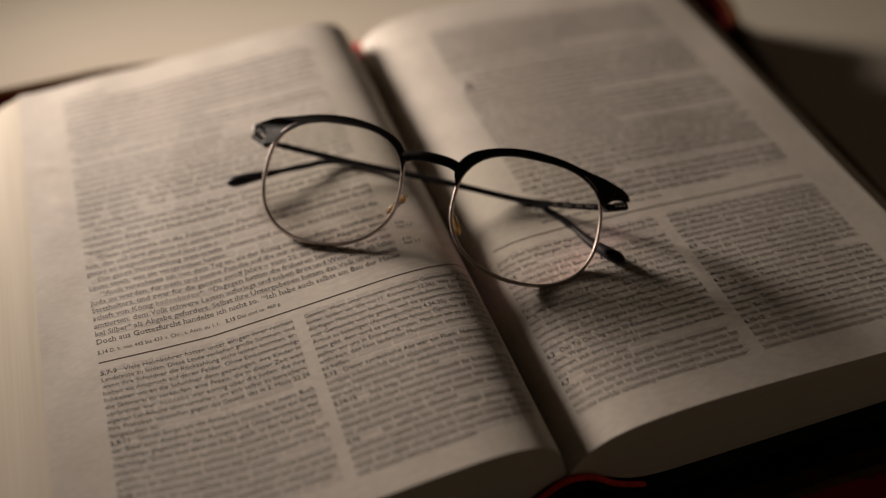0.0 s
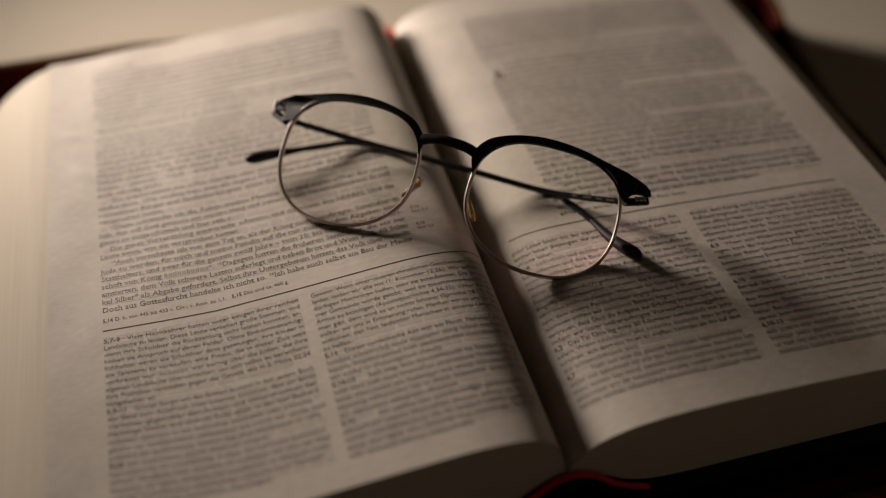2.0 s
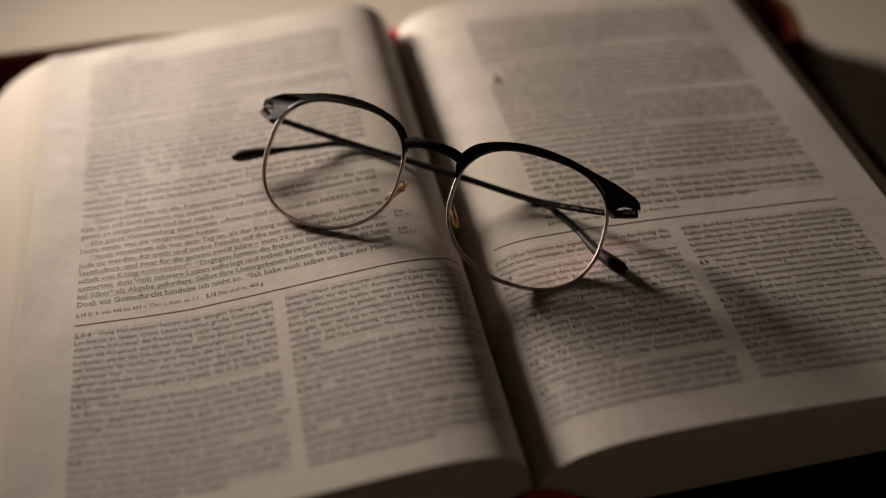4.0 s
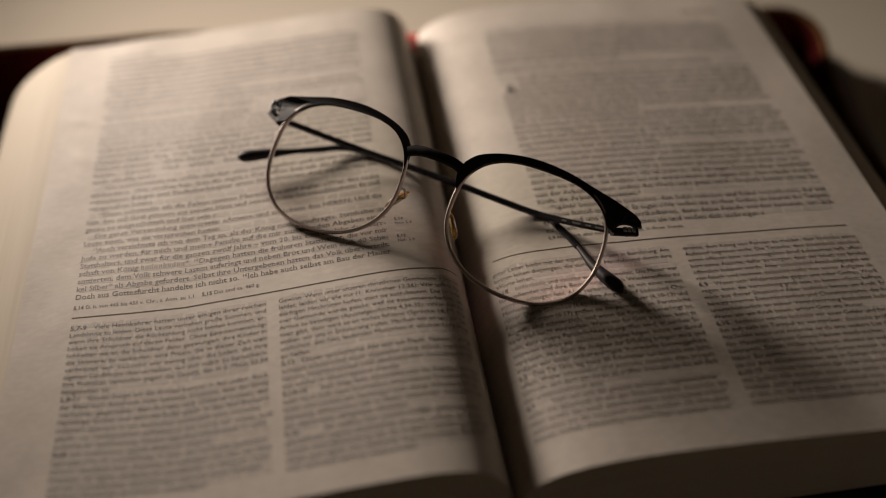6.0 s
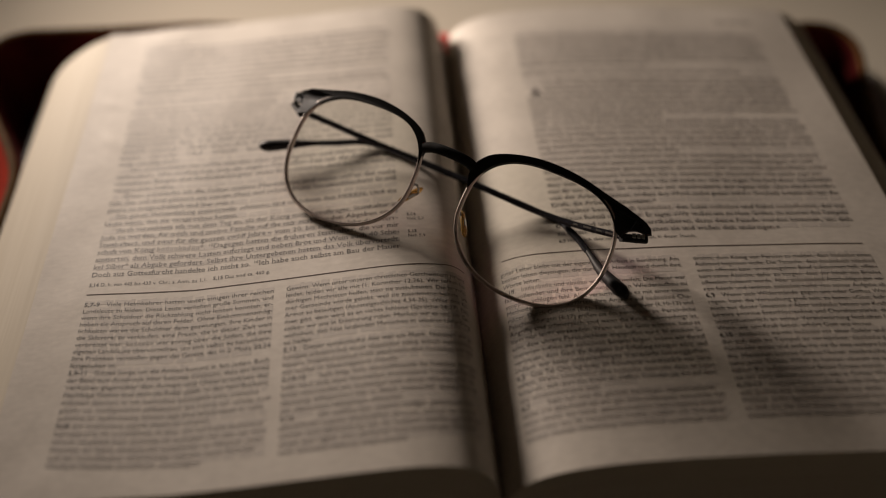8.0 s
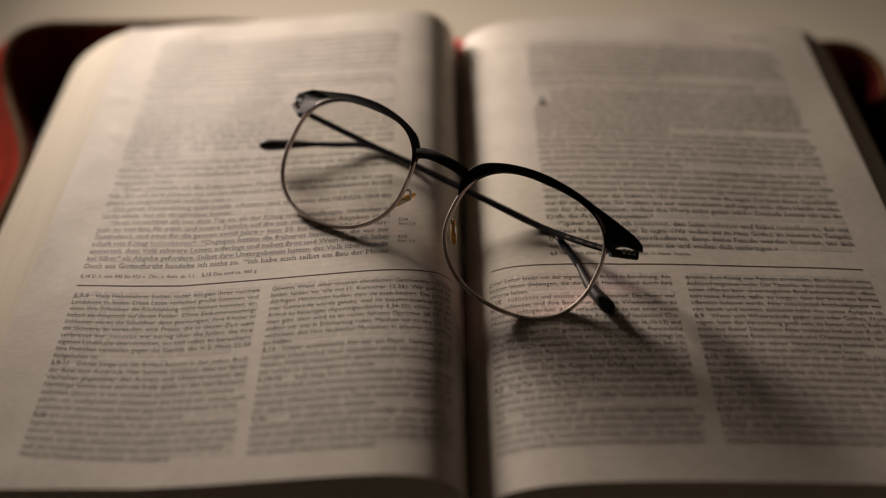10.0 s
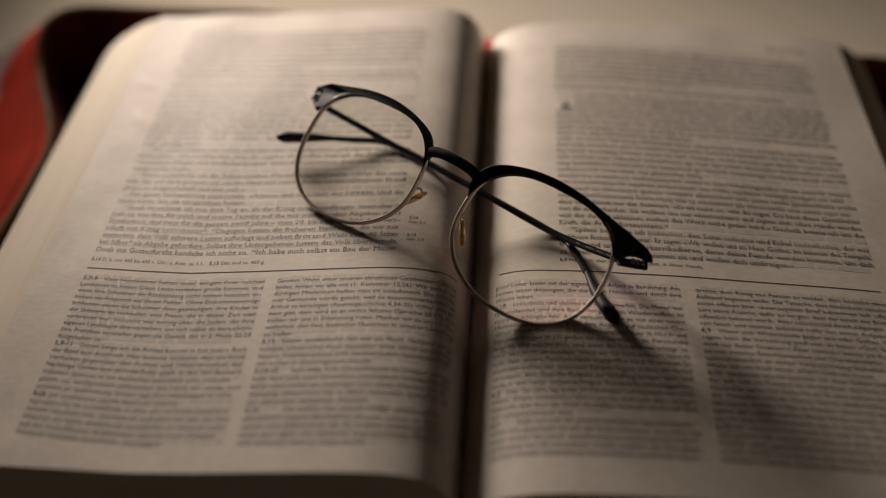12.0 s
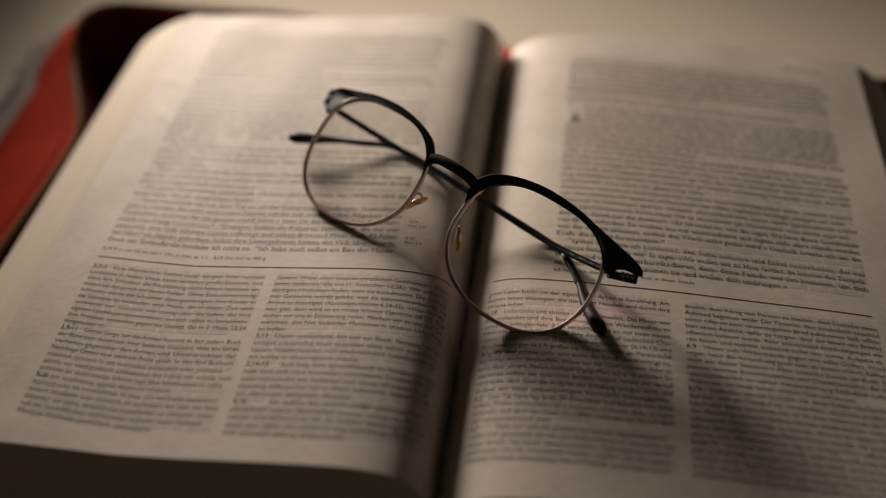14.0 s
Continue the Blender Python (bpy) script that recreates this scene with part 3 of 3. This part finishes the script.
RIGHT_A = [
    "guter Leiter bleibt mit der eigentlichen Arbeit in Berührung. Am",
    "besten leiten diejenigen, die durch ihr _Handeln_ und durch ihre",
    "_Worte_ leiten.$",
    "|6,1ff.|   ~~~~~~~~~ und ~~~~~~ waren verzweifelt. Die Mauer war",
    "fast vollendet und ihre Bemühungen, den Wiederaufbau zu",
    "stoppen, schlugen fehl. Also versuchten sie es mit einer neuen",
    "Methode und konzentrierten ihre Angriffe auf ~~~~~~~~ Cha-",
    "rakter. Durch Gerüchte (6,6), Täuschungsmanöver (6,10-13) und",
    "Falschmeldungen (6,17) griffen sie ihn persönlich an. Persönliche",
    "Angriffe sind schmerzlich, und wenn die Kritik unberechtigt ist,",
    "kann man leicht verzweifeln. Wenn wir für Gott arbeiten, kann es",
    "sein, dass unsere Persönlichkeit angegriffen wird. In solchen Si-",
    "tuationen sollten wir ~~~~~~~~ Beispiel folgen, indem wir darauf",
    "vertrauen, dass Gott die Aufgabe zur Erfüllung bringen wird, und",
    "indem wir über unberechtigte Vorwürfe hinweggehen.",
    "|6,2|   Das Tal Ono lag etwa 30 Kilometer nordöstlich von Jeru-",
    "salem. Wenn ~~~~~~~~~ und ~~~~~~~ ~~~~~~~ dazu bringen",
    "konnten, sich dort mit ihnen zu treffen, konnten sie ihn auf dem",
]
C0, C1 = arc_at(1, 0.0078), arc_at(1, 0.0652)
D0, D1 = arc_at(1, 0.0697), arc_at(1, 0.1295)
YN = 0.0715
print_lines("note_text", 1, RIGHT_A, NOTE, C0, C1, YN, PNR, label="small printed German notes")
print_bars("note_text", 1, [(YN - PNR * i, 0.008 if i == 19 else 0, 0.4 if i == 18 else 1) for i in range(18, 24)], NOTE, C0, C1, 31, "small grey printed lines")
print_lines("verse_number", 1, ["|6,7|$"], NOTE, C0, C1, YN - PNR * 19, PNR, label="bold printed verse number")
RIGHT_B = [
    "drohte, dem König von Persien zu melden, dass ~~~~~~~ einen",
    "Aufstand beginnen wolle. Die Tatsache, dass ~~~~~~~~~ ~~~~~~~",
    "einen offenen bzw. unversiegelten Brief zukommen ließ, offen-",
    "bart seine Absicht, dafür zu sorgen, dass der Inhalt des Briefes",
    "öffentlich bekannt wurde. Aber ~~~~~~~~~~ Anschuldigungen wa-",
    "ren falsch und lenkten ~~~~~~~ nicht von seiner Aufgabe ab.",
    "|6,9|   Wenn sich Widerstände gegen uns oder Gottes Werk",
    "regen, kann die Versuchung groß sein, zu beten: »Gott, befreie",
    "mich aus dieser Situation.« Aber ~~~~~~~ betete um Kraft. Er",
    "bewies enorme Entschlossenheit und Charakterstärke, die ihn",
    "unerschütterlich an seiner Verantwortung festhalten ließen.",
    "Wenn wir um Kraft beten, erhört Gott uns immer.$",
    "|6,10|   ~~~~~~~~ warnte ~~~~~~~ vor einer Gefahr und forderte",
    "ihn auf, sich im Tempel zu verstecken. ~~~~~~~ prüfte die",
    "Nachricht weise und entlarvte sie als eine weitere List des Fein-",
    "des. Menschen können Gottes Namen missbrauchen, indem sie",
    "behaupten, Gottes Willen zu kennen, obwohl sie andere Motive",
    "haben. Bei selbsternannten Boten Gottes müssen wir prüfen, ob",
    "sie mit dem übereinstimmen, was in Gottes Wort offenbart ist.",
    "|6,10-13|   ~~~~~~~ hatte nicht die volle Unterstützung des Vol-",
]
print_lines("note_text", 1, RIGHT_B, NOTE, D0, D1, YN, PNR, label="small printed German notes")
print_bars("note_text", 1, [(YN - PNR * i, 0, 1) for i in range(20, 24)], NOTE, D0, D1, 32, "small grey printed lines")


def show_through(side, left, right, top, bottom, pitch, seed):
    """The back side's print, faint through the thin leaf, between the lines of this side."""
    rng = random.Random(seed)
    verts, faces, y = [], [], top + 0.25 * pitch
    while y > bottom:
        x = left + rng.uniform(0, 0.002)
        end = right - (rng.uniform(0, 0.03) if rng.random() < 0.15 else 0)
        while x < end - 0.002:
            w = min(rng.uniform(0.002, 0.011), end - x)
            steps = max(1, round(w / 0.0013))
            for i in range(steps):
                k, a, b = len(verts), x + w * i / steps, x + w * (i + 1) / steps
                low, high = y + rng.uniform(0, 0.1) * pitch, y + rng.uniform(0.55, 0.8) * pitch
                verts += [(a, low), (b, low), (b, high), (a, high)]
                faces.append((k, k + 1, k + 2, k + 3))
            x += w + rng.uniform(0.0005, 0.0011)
        y -= pitch
    lay_print("print_behind", side, np.array(verts), faces, GHOST_INK, "faint grey print showing through", "stuff", 0.00003)


show_through(-1, L0, L1, 0.211, 0.084, PM, 41)
show_through(1, R0, R1, 0.207, 0.084, PM, 42)
show_through(-1, A0, A1, YL, YL - PN * 22, PN, 43)
show_through(-1, B0, B1, YL, YL - PN * 22, PN, 44)
show_through(1, C0, C1, YN, YN - PNR * 23, PNR, 45)
show_through(1, D0, D1, YN, YN - PNR * 23, PNR, 46)

# ---- the zip case round the book ----
case = empty("zip_book_case", "red leather zip case lying open under the book", "book cover", (0, 0.11, 0.0))


def case_outline(k, count):
    """The case's lip as it goes round: place, height of the lip, and the way out."""
    hw, y0, y1, r = 0.199, -0.018, 0.255, 0.018
    corners = ((hw - r, y1 - r, 0), (-hw + r, y1 - r, 90), (-hw + r, y0 + r, 180), (hw - r, y0 + r, 270))
    straight = [2 * (hw - r), y1 - y0 - 2 * r] * 2
    turn = r * math.pi / 2
    s = (k / count) * (sum(straight) + 4 * turn)
    for (cx, cy, a), run in zip(corners, straight):
        if s < turn:
            b = radians(a + 90 * s / turn)
            out = Vector((math.cos(b), math.sin(b), 0))
            return Vector((cx, cy, 0)) + out * r, out
        s -= turn
        b = radians(a + 90)
        out = Vector((math.cos(b), math.sin(b), 0))
        if s < run:
            along = Vector((-out.y, out.x, 0))
            return Vector((cx, cy, 0)) + out * r + along * s, out
        s -= run
    return case_outline(0, count)


def ease(t):
    t = max(0.0, min(1.0, t))
    return t * t * (3 - 2 * t)


def lip_height(p):
    h = 0.030 + 0.011 * ease((p.y - 0.215) / 0.035) if p.x < 0 else 0.022 + 0.009 * ease((p.y - 0.205) / 0.045)
    h -= 0.012 * ease((p.y - 0.2) / 0.05) * max(0.0, 1 - abs(p.x) / 0.11)
    return h + (0.005 - h) * ease((0.06 - p.y) / 0.075)


COUNT = 240
LIP = []
for k in range(COUNT):
    p, out = case_outline(k, COUNT)
    side_on = ease((abs(p.x) - 0.12) / 0.05)
    inward = 0.024 * ease((0.238 - p.y) / 0.08) if p.x < 0 else 0.012 + 0.012 * ease((0.24 - p.y) / 0.1)
    if p.x > 0:
        p.y -= 0.012 * ease((p.x - 0.1) / 0.06) * ease((p.y - 0.2) / 0.04)
    p.x -= math.copysign(inward * side_on, p.x)
    LIP.append((p, out))
rings = {"floor": [], "inner": [], "lip_in": [], "lip_out": [], "outer": [], "foot": []}
for p, out in LIP:
    h = lip_height(p)
    flare = (max(0.01, 0.230 - abs(p.x)) if p.x < 0 else 0.007) * abs(out.x) + (0.034 if out.y > 0 and p.x < -0.1 else 0.010) * abs(out.y)
    sag = 0.0012 * math.sin(47 * p.y + 31 * p.x)
    rings["floor"].append(p - out * 0.020 + Vector((0, 0, 0.0045)))
    rings["inner"].append(p - out * 0.006 + Vector((0, 0, 0.008 + 0.25 * h)))
    rings["lip_in"].append(p - out * (0.0012 + sag) + Vector((0, 0, h)))
    rings["lip_out"].append(p + out * (0.0012 - sag) + Vector((0, 0, h)))
    rings["outer"].append(p + out * (0.55 * flare) + Vector((0, 0, 0.55 * h + 0.001)))
    rings["foot"].append(p + out * flare + Vector((0, 0, 0.003)))


def band(names, closing=False):
    bm = bmesh.new()
    rows = [[bm.verts.new(v) for v in rings[n]] for n in names]
    for a, b in zip(rows, rows[1:]):
        for i in range(COUNT):
            j = (i + 1) % COUNT
            bm.faces.new((a[i], a[j], b[j], b[i]))
    if closing:
        bm.faces.new(rows[0])
    return bm


under(part("lining", band(("floor", "inner", "lip_in"), True), LINING, None, "dark maroon lining"), case)
under(part("leather_side", band(("lip_out", "outer", "foot")), RED_LEATHER, None, "red leather side"), case)
under(part("edge_binding", sweep([(a + b) / 2 for a, b in zip(rings["lip_in"], rings["lip_out"])], (0.0016, 0.0012), Vector((0, 0, 1)), closed=True), TRIM, None, "brown stitched edge binding"), case)
bm = bmesh.new()
for i in range(0, COUNT, 1):
    if LIP[i][0].x < -0.1 or LIP[i][0].x > 0.1:
        a, b = rings["lip_out"][i], rings["outer"][i]
        c = a.lerp(b, 0.16) + LIP[i][1] * 0.0005 + Vector((0, 0, 0.0004))
        d = (rings["lip_out"][(i + 1) % COUNT] - a)
        if d.length > 0:
            sweep([c, c + d * 0.55], (0.0003, 0.0003), Vector((0, 0, 1)), sides=5, bm=bm)
tagged(under(part("stitching", bm, TRIM, None, "row of brown stitches"), case), kind="stuff")
bm = bmesh.new()
base = [[bm.verts.new(f + out * o + Vector((0, 0, z))) for f, (p, out) in zip(rings["foot"], LIP)] for o, z in ((-0.002, 0.0), (0.003, 0.0018), (0.011, -0.0006), (0.011, -0.0018), (-0.002, -0.0015))]
for a, b in zip(base, base[1:]):
    for i in range(COUNT):
        j = (i + 1) % COUNT
        bm.faces.new((a[i], a[j], b[j], b[i]))
under(part("zipper_tape", bm, ZIP_TAPE, None, "grey woven zipper tape"), case)
bm = bmesh.new()
for i in range(COUNT):
    if LIP[i][0].x < 0:
        for f in (0.0, 0.5):
            a = rings["foot"][i].lerp(rings["foot"][(i + 1) % COUNT], f)
            out = LIP[i][1]
            c = a + out * 0.0105 + Vector((0, 0, 0.0006))
            sweep([c - out * 0.0016, c + out * 0.0016], (0.0006, 0.0008), Vector((0, 0, 1)), sides=6, bm=bm)
tagged(under(part("zipper_teeth", bm, ZIP_TEETH, None, "dark zipper teeth"), case), kind="stuff")

# ---- the eyeglasses ----
glasses = empty("eyeglasses", "folded eyeglasses with black browline and thin metal rims on the pages", "glasses", (0, 0.09, 0.057))
GO, GU, GV, GN = Vector((-0.00403, 0.10198, 0.07675)), Vector((0.8458, -0.5276, -0.0783)), Vector((0.4646, 0.6566, 0.5941)), Vector((-0.262, -0.5389, 0.8006))


def front(u, v, w=0.0):
    """A place of the wrapped front, from millimetres across, up and out."""
    bend = 4.8 - 9.6 * (u / 65) ** 2 + (0.085 if u < 0 else 0.025) * min(0.0, v + 5) - 4.5 * max(0.0, (abs(u + 0.9) - 58) / 8)
    return GO + (GU * u + GV * v + GN * (bend + w)) / 1000


def lens_outline(side, angle, grow=0.0):
    """Rounded lens shape in millimetres: fuller above, rounder below."""
    c, s = math.cos(angle), math.sin(angle)
    power = 2.75 if s > 0 else 2.2
    u = math.copysign(abs(c) ** (2 / power), c) * (24.5 + grow)
    v = math.copysign(abs(s) ** (2 / power), s) * (21.3 + grow)
    u += 1.6 * max(0.0, -s) ** 2
    return side * (33.6 + u), v - 14.0


ANGLES = [2 * math.pi * k / 96 for k in range(96)]
for side in (-1, 1):
    rim = part("rim", sweep([front(*lens_outline(side, a)) for a in ANGLES], (0.00068, 0.0011), GN, closed=True), RIM_METAL, None, "thin rose-silver metal rim")
    under(rim, glasses)
    bm = bmesh.new()
    shells = []
    for w in (0.5, -0.5):
        rows = [[bm.verts.new(front(*[(c0 + (c - c0) * r) for c, c0 in zip(lens_outline(side, a, -0.2), (side * 33.6, -14.0))], w + 1.2 * (1 - r * r))) for a in ANGLES] for r in (0.25, 0.5, 0.75, 1.0)]
        mid = bm.verts.new(front(side * 33.6, -14.0, w + 1.2))
        for i in range(96):
            j = (i + 1) % 96
            bm.faces.new((mid, rows[0][i], rows[0][j]))
            for a, b in zip(rows, rows[1:]):
                bm.faces.new((a[i], b[i], b[j], a[j]))
        shells.append(rows[-1])
    for i in range(96):
        j = (i + 1) % 96
        bm.faces.new((shells[0][i], shells[1][i], shells[1][j], shells[0][j]))
    under(part("lens", bm, LENS, None, "clear coated lens"), glasses)
    # brow plate: lies on the upper rim and runs out to the hinge
    inner = [lens_outline(side, radians(172 - 150 * k / 44), 0.1 - 1.1 * math.sqrt(math.sin(math.pi * k / 44) + 1e-9)) for k in range(45)]
    edge = smooth_line([(u, v, 0) for u, v in ((8.6, -4.2), (8.7, -1.6), (10.2, 1.4), (13.8, 4.6), (21.5, 7.4), (31, 8.8), (41.5, 8.3), (51.5, 6.3), (60, 4.7), (65.0, 3.7), (67.2, 2.0), (66.8, 0.5), (63.2, 0.1), (60.6, -1.6), (59.6, -4.2))], 8)
    runs = [0.0]
    for a, b in zip(edge, edge[1:]):
        runs.append(runs[-1] + (b - a).length)
    outer = []
    for k in range(45):
        want = runs[-1] * k / 44
        i = max(m for m in range(len(runs)) if runs[m] <= want + 1e-9)
        i = min(i, len(edge) - 2)
        p = edge[i].lerp(edge[i + 1], (want - runs[i]) / (runs[i + 1] - runs[i]))
        outer.append((side * p.x - 0.9, p.y))
    bm = bmesh.new()
    rows = []
    for (u0, v0), (u1, v1) in zip(inner, outer):
        drop = -0.4 * max(0.0, (abs(u1) - 60) / 6)
        c = 0.35 / max(0.6, math.hypot(u1 - u0, v1 - v0))
        ring = []
        for f, w in ((c, 1.3), (1 - c, 1.3), (1, 1.0), (1, -0.9), (1 - c, -1.2), (c, -1.2), (0, -0.9), (0, 1.0)):
            ring.append(bm.verts.new(front(u0 + (u1 - u0) * f, v0 + (v1 - v0) * f, w + drop * f)))
        rows.append(ring)
    for a, b in zip(rows, rows[1:]):
        for k in range(8):
            bm.faces.new((a[k], a[(k + 1) % 8], b[(k + 1) % 8], b[k]))
    bm.faces.new(rows[0])
    bm.faces.new(rows[-1])
    under(part("brow_bar", bm, BLACK_METAL, None, "matte black brow bar and end piece", smooth=False), glasses)
    inlay = [front(side * 61.3 - 0.9, -0.6, 1.1), front(side * 61.9 - 0.9, 2.6, 0.95)]
    under(part("inlay", sweep(inlay, (0.0003, 0.0002), GN, sides=6), DARK_STEEL, None, "small dark steel inlay bar"), glasses)
    # hinge: bracket, barrels and a screw behind the end piece
    bm = bmesh.new()
    sweep(smooth_line([front(side * 59.5 - 0.9, -4.0, -0.9), front(side * 62.5 - 0.9, -2.6, -1.0), front(side * 66.4 - 0.9, -0.8, -0.7)], 5), (0.0013, 0.0011), GN, sides=10, bm=bm, power=4)
    under(part("hinge_bracket", bm, BLACK_METAL, None, "dark metal hinge bracket"), glasses)
    bm = bmesh.new()
    for k in range(3):
        c = front(side * (62.4 + 1.25 * k) - 0.9, -1.9 + 0.55 * k, -0.3)
        sweep([c, c + (GU * side + GV * 0.35) * 0.00105], (0.00085, 0.00085), GN, sides=12, bm=bm)
    if side < 0:
        for k in range(2):
            c = front(-67.4, 0.6 + 1.5 * k, 0.3)
            sweep([c, c + GV * 0.0013], (0.0009, 0.0009), GU, sides=12, bm=bm)
    under(part("hinge", bm, SILVER, None, "polished silver hinge"), glasses)
    screw = sweep([front(side * 63.9 - 0.9, 2.0, 1.05), front(side * 63.9 - 0.9, 2.0, 0.2)], (0.0006, 0.0006), GV, sides=10)
    under(part("screw", screw, DARK_STEEL, None, "tiny dark screw head"), glasses)
# bridge
line = smooth_line([front(-10.2, -1.6, 0.2), front(-7.4, -0.7, 0.8), front(-3.5, -0.4, 1.4), front(1.5, -0.5, 1.4), front(5.6, -0.9, 0.8), front(8.6, -1.9, 0.2)], 6)
under(part("bridge", sweep(line, (0.0017, 0.0013), GN, sides=12, power=3.0), BLACK_METAL, None, "matte black bridge"), glasses)


def temple(points, bend, label):
    """A thin side arm and its thicker rounded end."""
    line = smooth_line(points, 10)
    cut = bend
    arm = part("temple", sweep(line[: cut + 1], [(0.0011, 0.0008) for _ in line[: cut + 1]], Vector((0, 0, 1)), sides=10, power=3.0), DARK_STEEL, None, label)
    under(arm, glasses)
    tail = line[cut - 2:]
    ends = tail[-1].lerp(tail[-2], -0.8)
    tail = tail[:-2] + [tail[-2].lerp(ends, f) for f in (0, 0.2, 0.4, 0.6, 0.75, 0.87, 0.95, 1.0)]
    ways = [0.0]
    for a, b in zip(tail, tail[1:]):
        ways.append(ways[-1] + (b - a).length)
    sizes = []
    for way in ways:
        t, left_over = way / ways[-1], ways[-1] - way
        r = 0.0009 + 0.0014 * ease(t / 0.9)
        if left_over < 0.0038:
            r *= math.sqrt(max(0.004, 1 - (1 - left_over / 0.0038) ** 2))
        sizes.append((r, 0.88 * r))
    tip = part("tip", sweep(tail, sizes, Vector((0, 0, 1)), sides=12), ACETATE, None, "glossy black acetate tip")
    tip.parent = arm
    tip.matrix_parent_inverse = arm.matrix_world.inverted() @ Matrix.Identity(4)
    return arm


HL, HR = front(-65.0, -2.0, -2.6), front(63.2, -2.0, -2.6)
left_temple = temple([HL, (-0.0288, 0.1271, 0.0645), (-0.0007, 0.1111, 0.0597), (0.0270, 0.0953, 0.0542), (0.0325, 0.0869, 0.0549), (0.0362, 0.0770, 0.0552), (0.0392, 0.0660, 0.0558), (0.0444, 0.0546, 0.0567)], 50, "dark metal side arm folded across the back")
right_temple = temple([HR, (0.0272, 0.0925, 0.0567), (-0.0007, 0.1105, 0.0603), (-0.0300, 0.1325, 0.0605), (-0.045, 0.1338, 0.0616), (-0.058, 0.1336, 0.0622), (-0.0713, 0.1333, 0.0624)], 44, "dark metal side arm folded across the back")
# faint size marks printed on the inner side of one arm: plain bars
bm = bmesh.new()
a, b = HR, Vector((0.0272, 0.0925, 0.0567))
for f, w in ((0.18, 0.05), (0.28, 0.09), (0.42, 0.06), (0.54, 0.09), (0.7, 0.05)):
    p, q = a.lerp(b, f), a.lerp(b, f + w)
    for pt in (p, q):
        pt += Vector((-0.0002, -0.0009, 0.0006))
    sweep([p, q], (0.00022, 0.0004), Vector((0, 0, 1)), sides=6, bm=bm)
under(part("size_mark", bm, SILVER, None, "pale printed marks, too small to read"), glasses)
# nose pads on wire arms
for side, (pu, pv) in ((-1, (-10.3, -16.6)), (1, (10.6, -19.0))):
    at = front(pu, pv, -6.0)
    axis = (GV * 0.75 - GN * 0.2 - GU * 0.5 * side).normalized()
    bm = sweep([at + axis * (t * 0.0047) for t in (-1, -0.8, -0.4, 0, 0.4, 0.8, 1)], [(0.0003, 0.0004), (0.0008, 0.001), (0.001, 0.0018), (0.001, 0.002), (0.001, 0.0018), (0.0008, 0.001), (0.0003, 0.0004)], GN, sides=12)
    under(part("nose_pad", bm, AMBER, None, "amber translucent nose pad"), glasses)
    u, v = lens_outline(side, radians(180 - 2))
    wire = smooth_line([front(u, v - 2, -0.5), front(u - side * 0.6, v - 1.0, -3.5), front(u - side * 1.2, v - 3.2, -5.6), at + GN * 0.0015], 6)
    under(part("pad_arm", sweep(wire, (0.0004, 0.0004), GV, sides=8), SILVER, None, "thin silver wire arm"), glasses)
    under(part("pad_box", sweep([at + GN * 0.0004 - axis * 0.0012, at + GN * 0.0004 + axis * 0.0012], (0.001, 0.0012), GN, sides=8, power=4), SILVER, None, "small silver pad mount"), glasses)
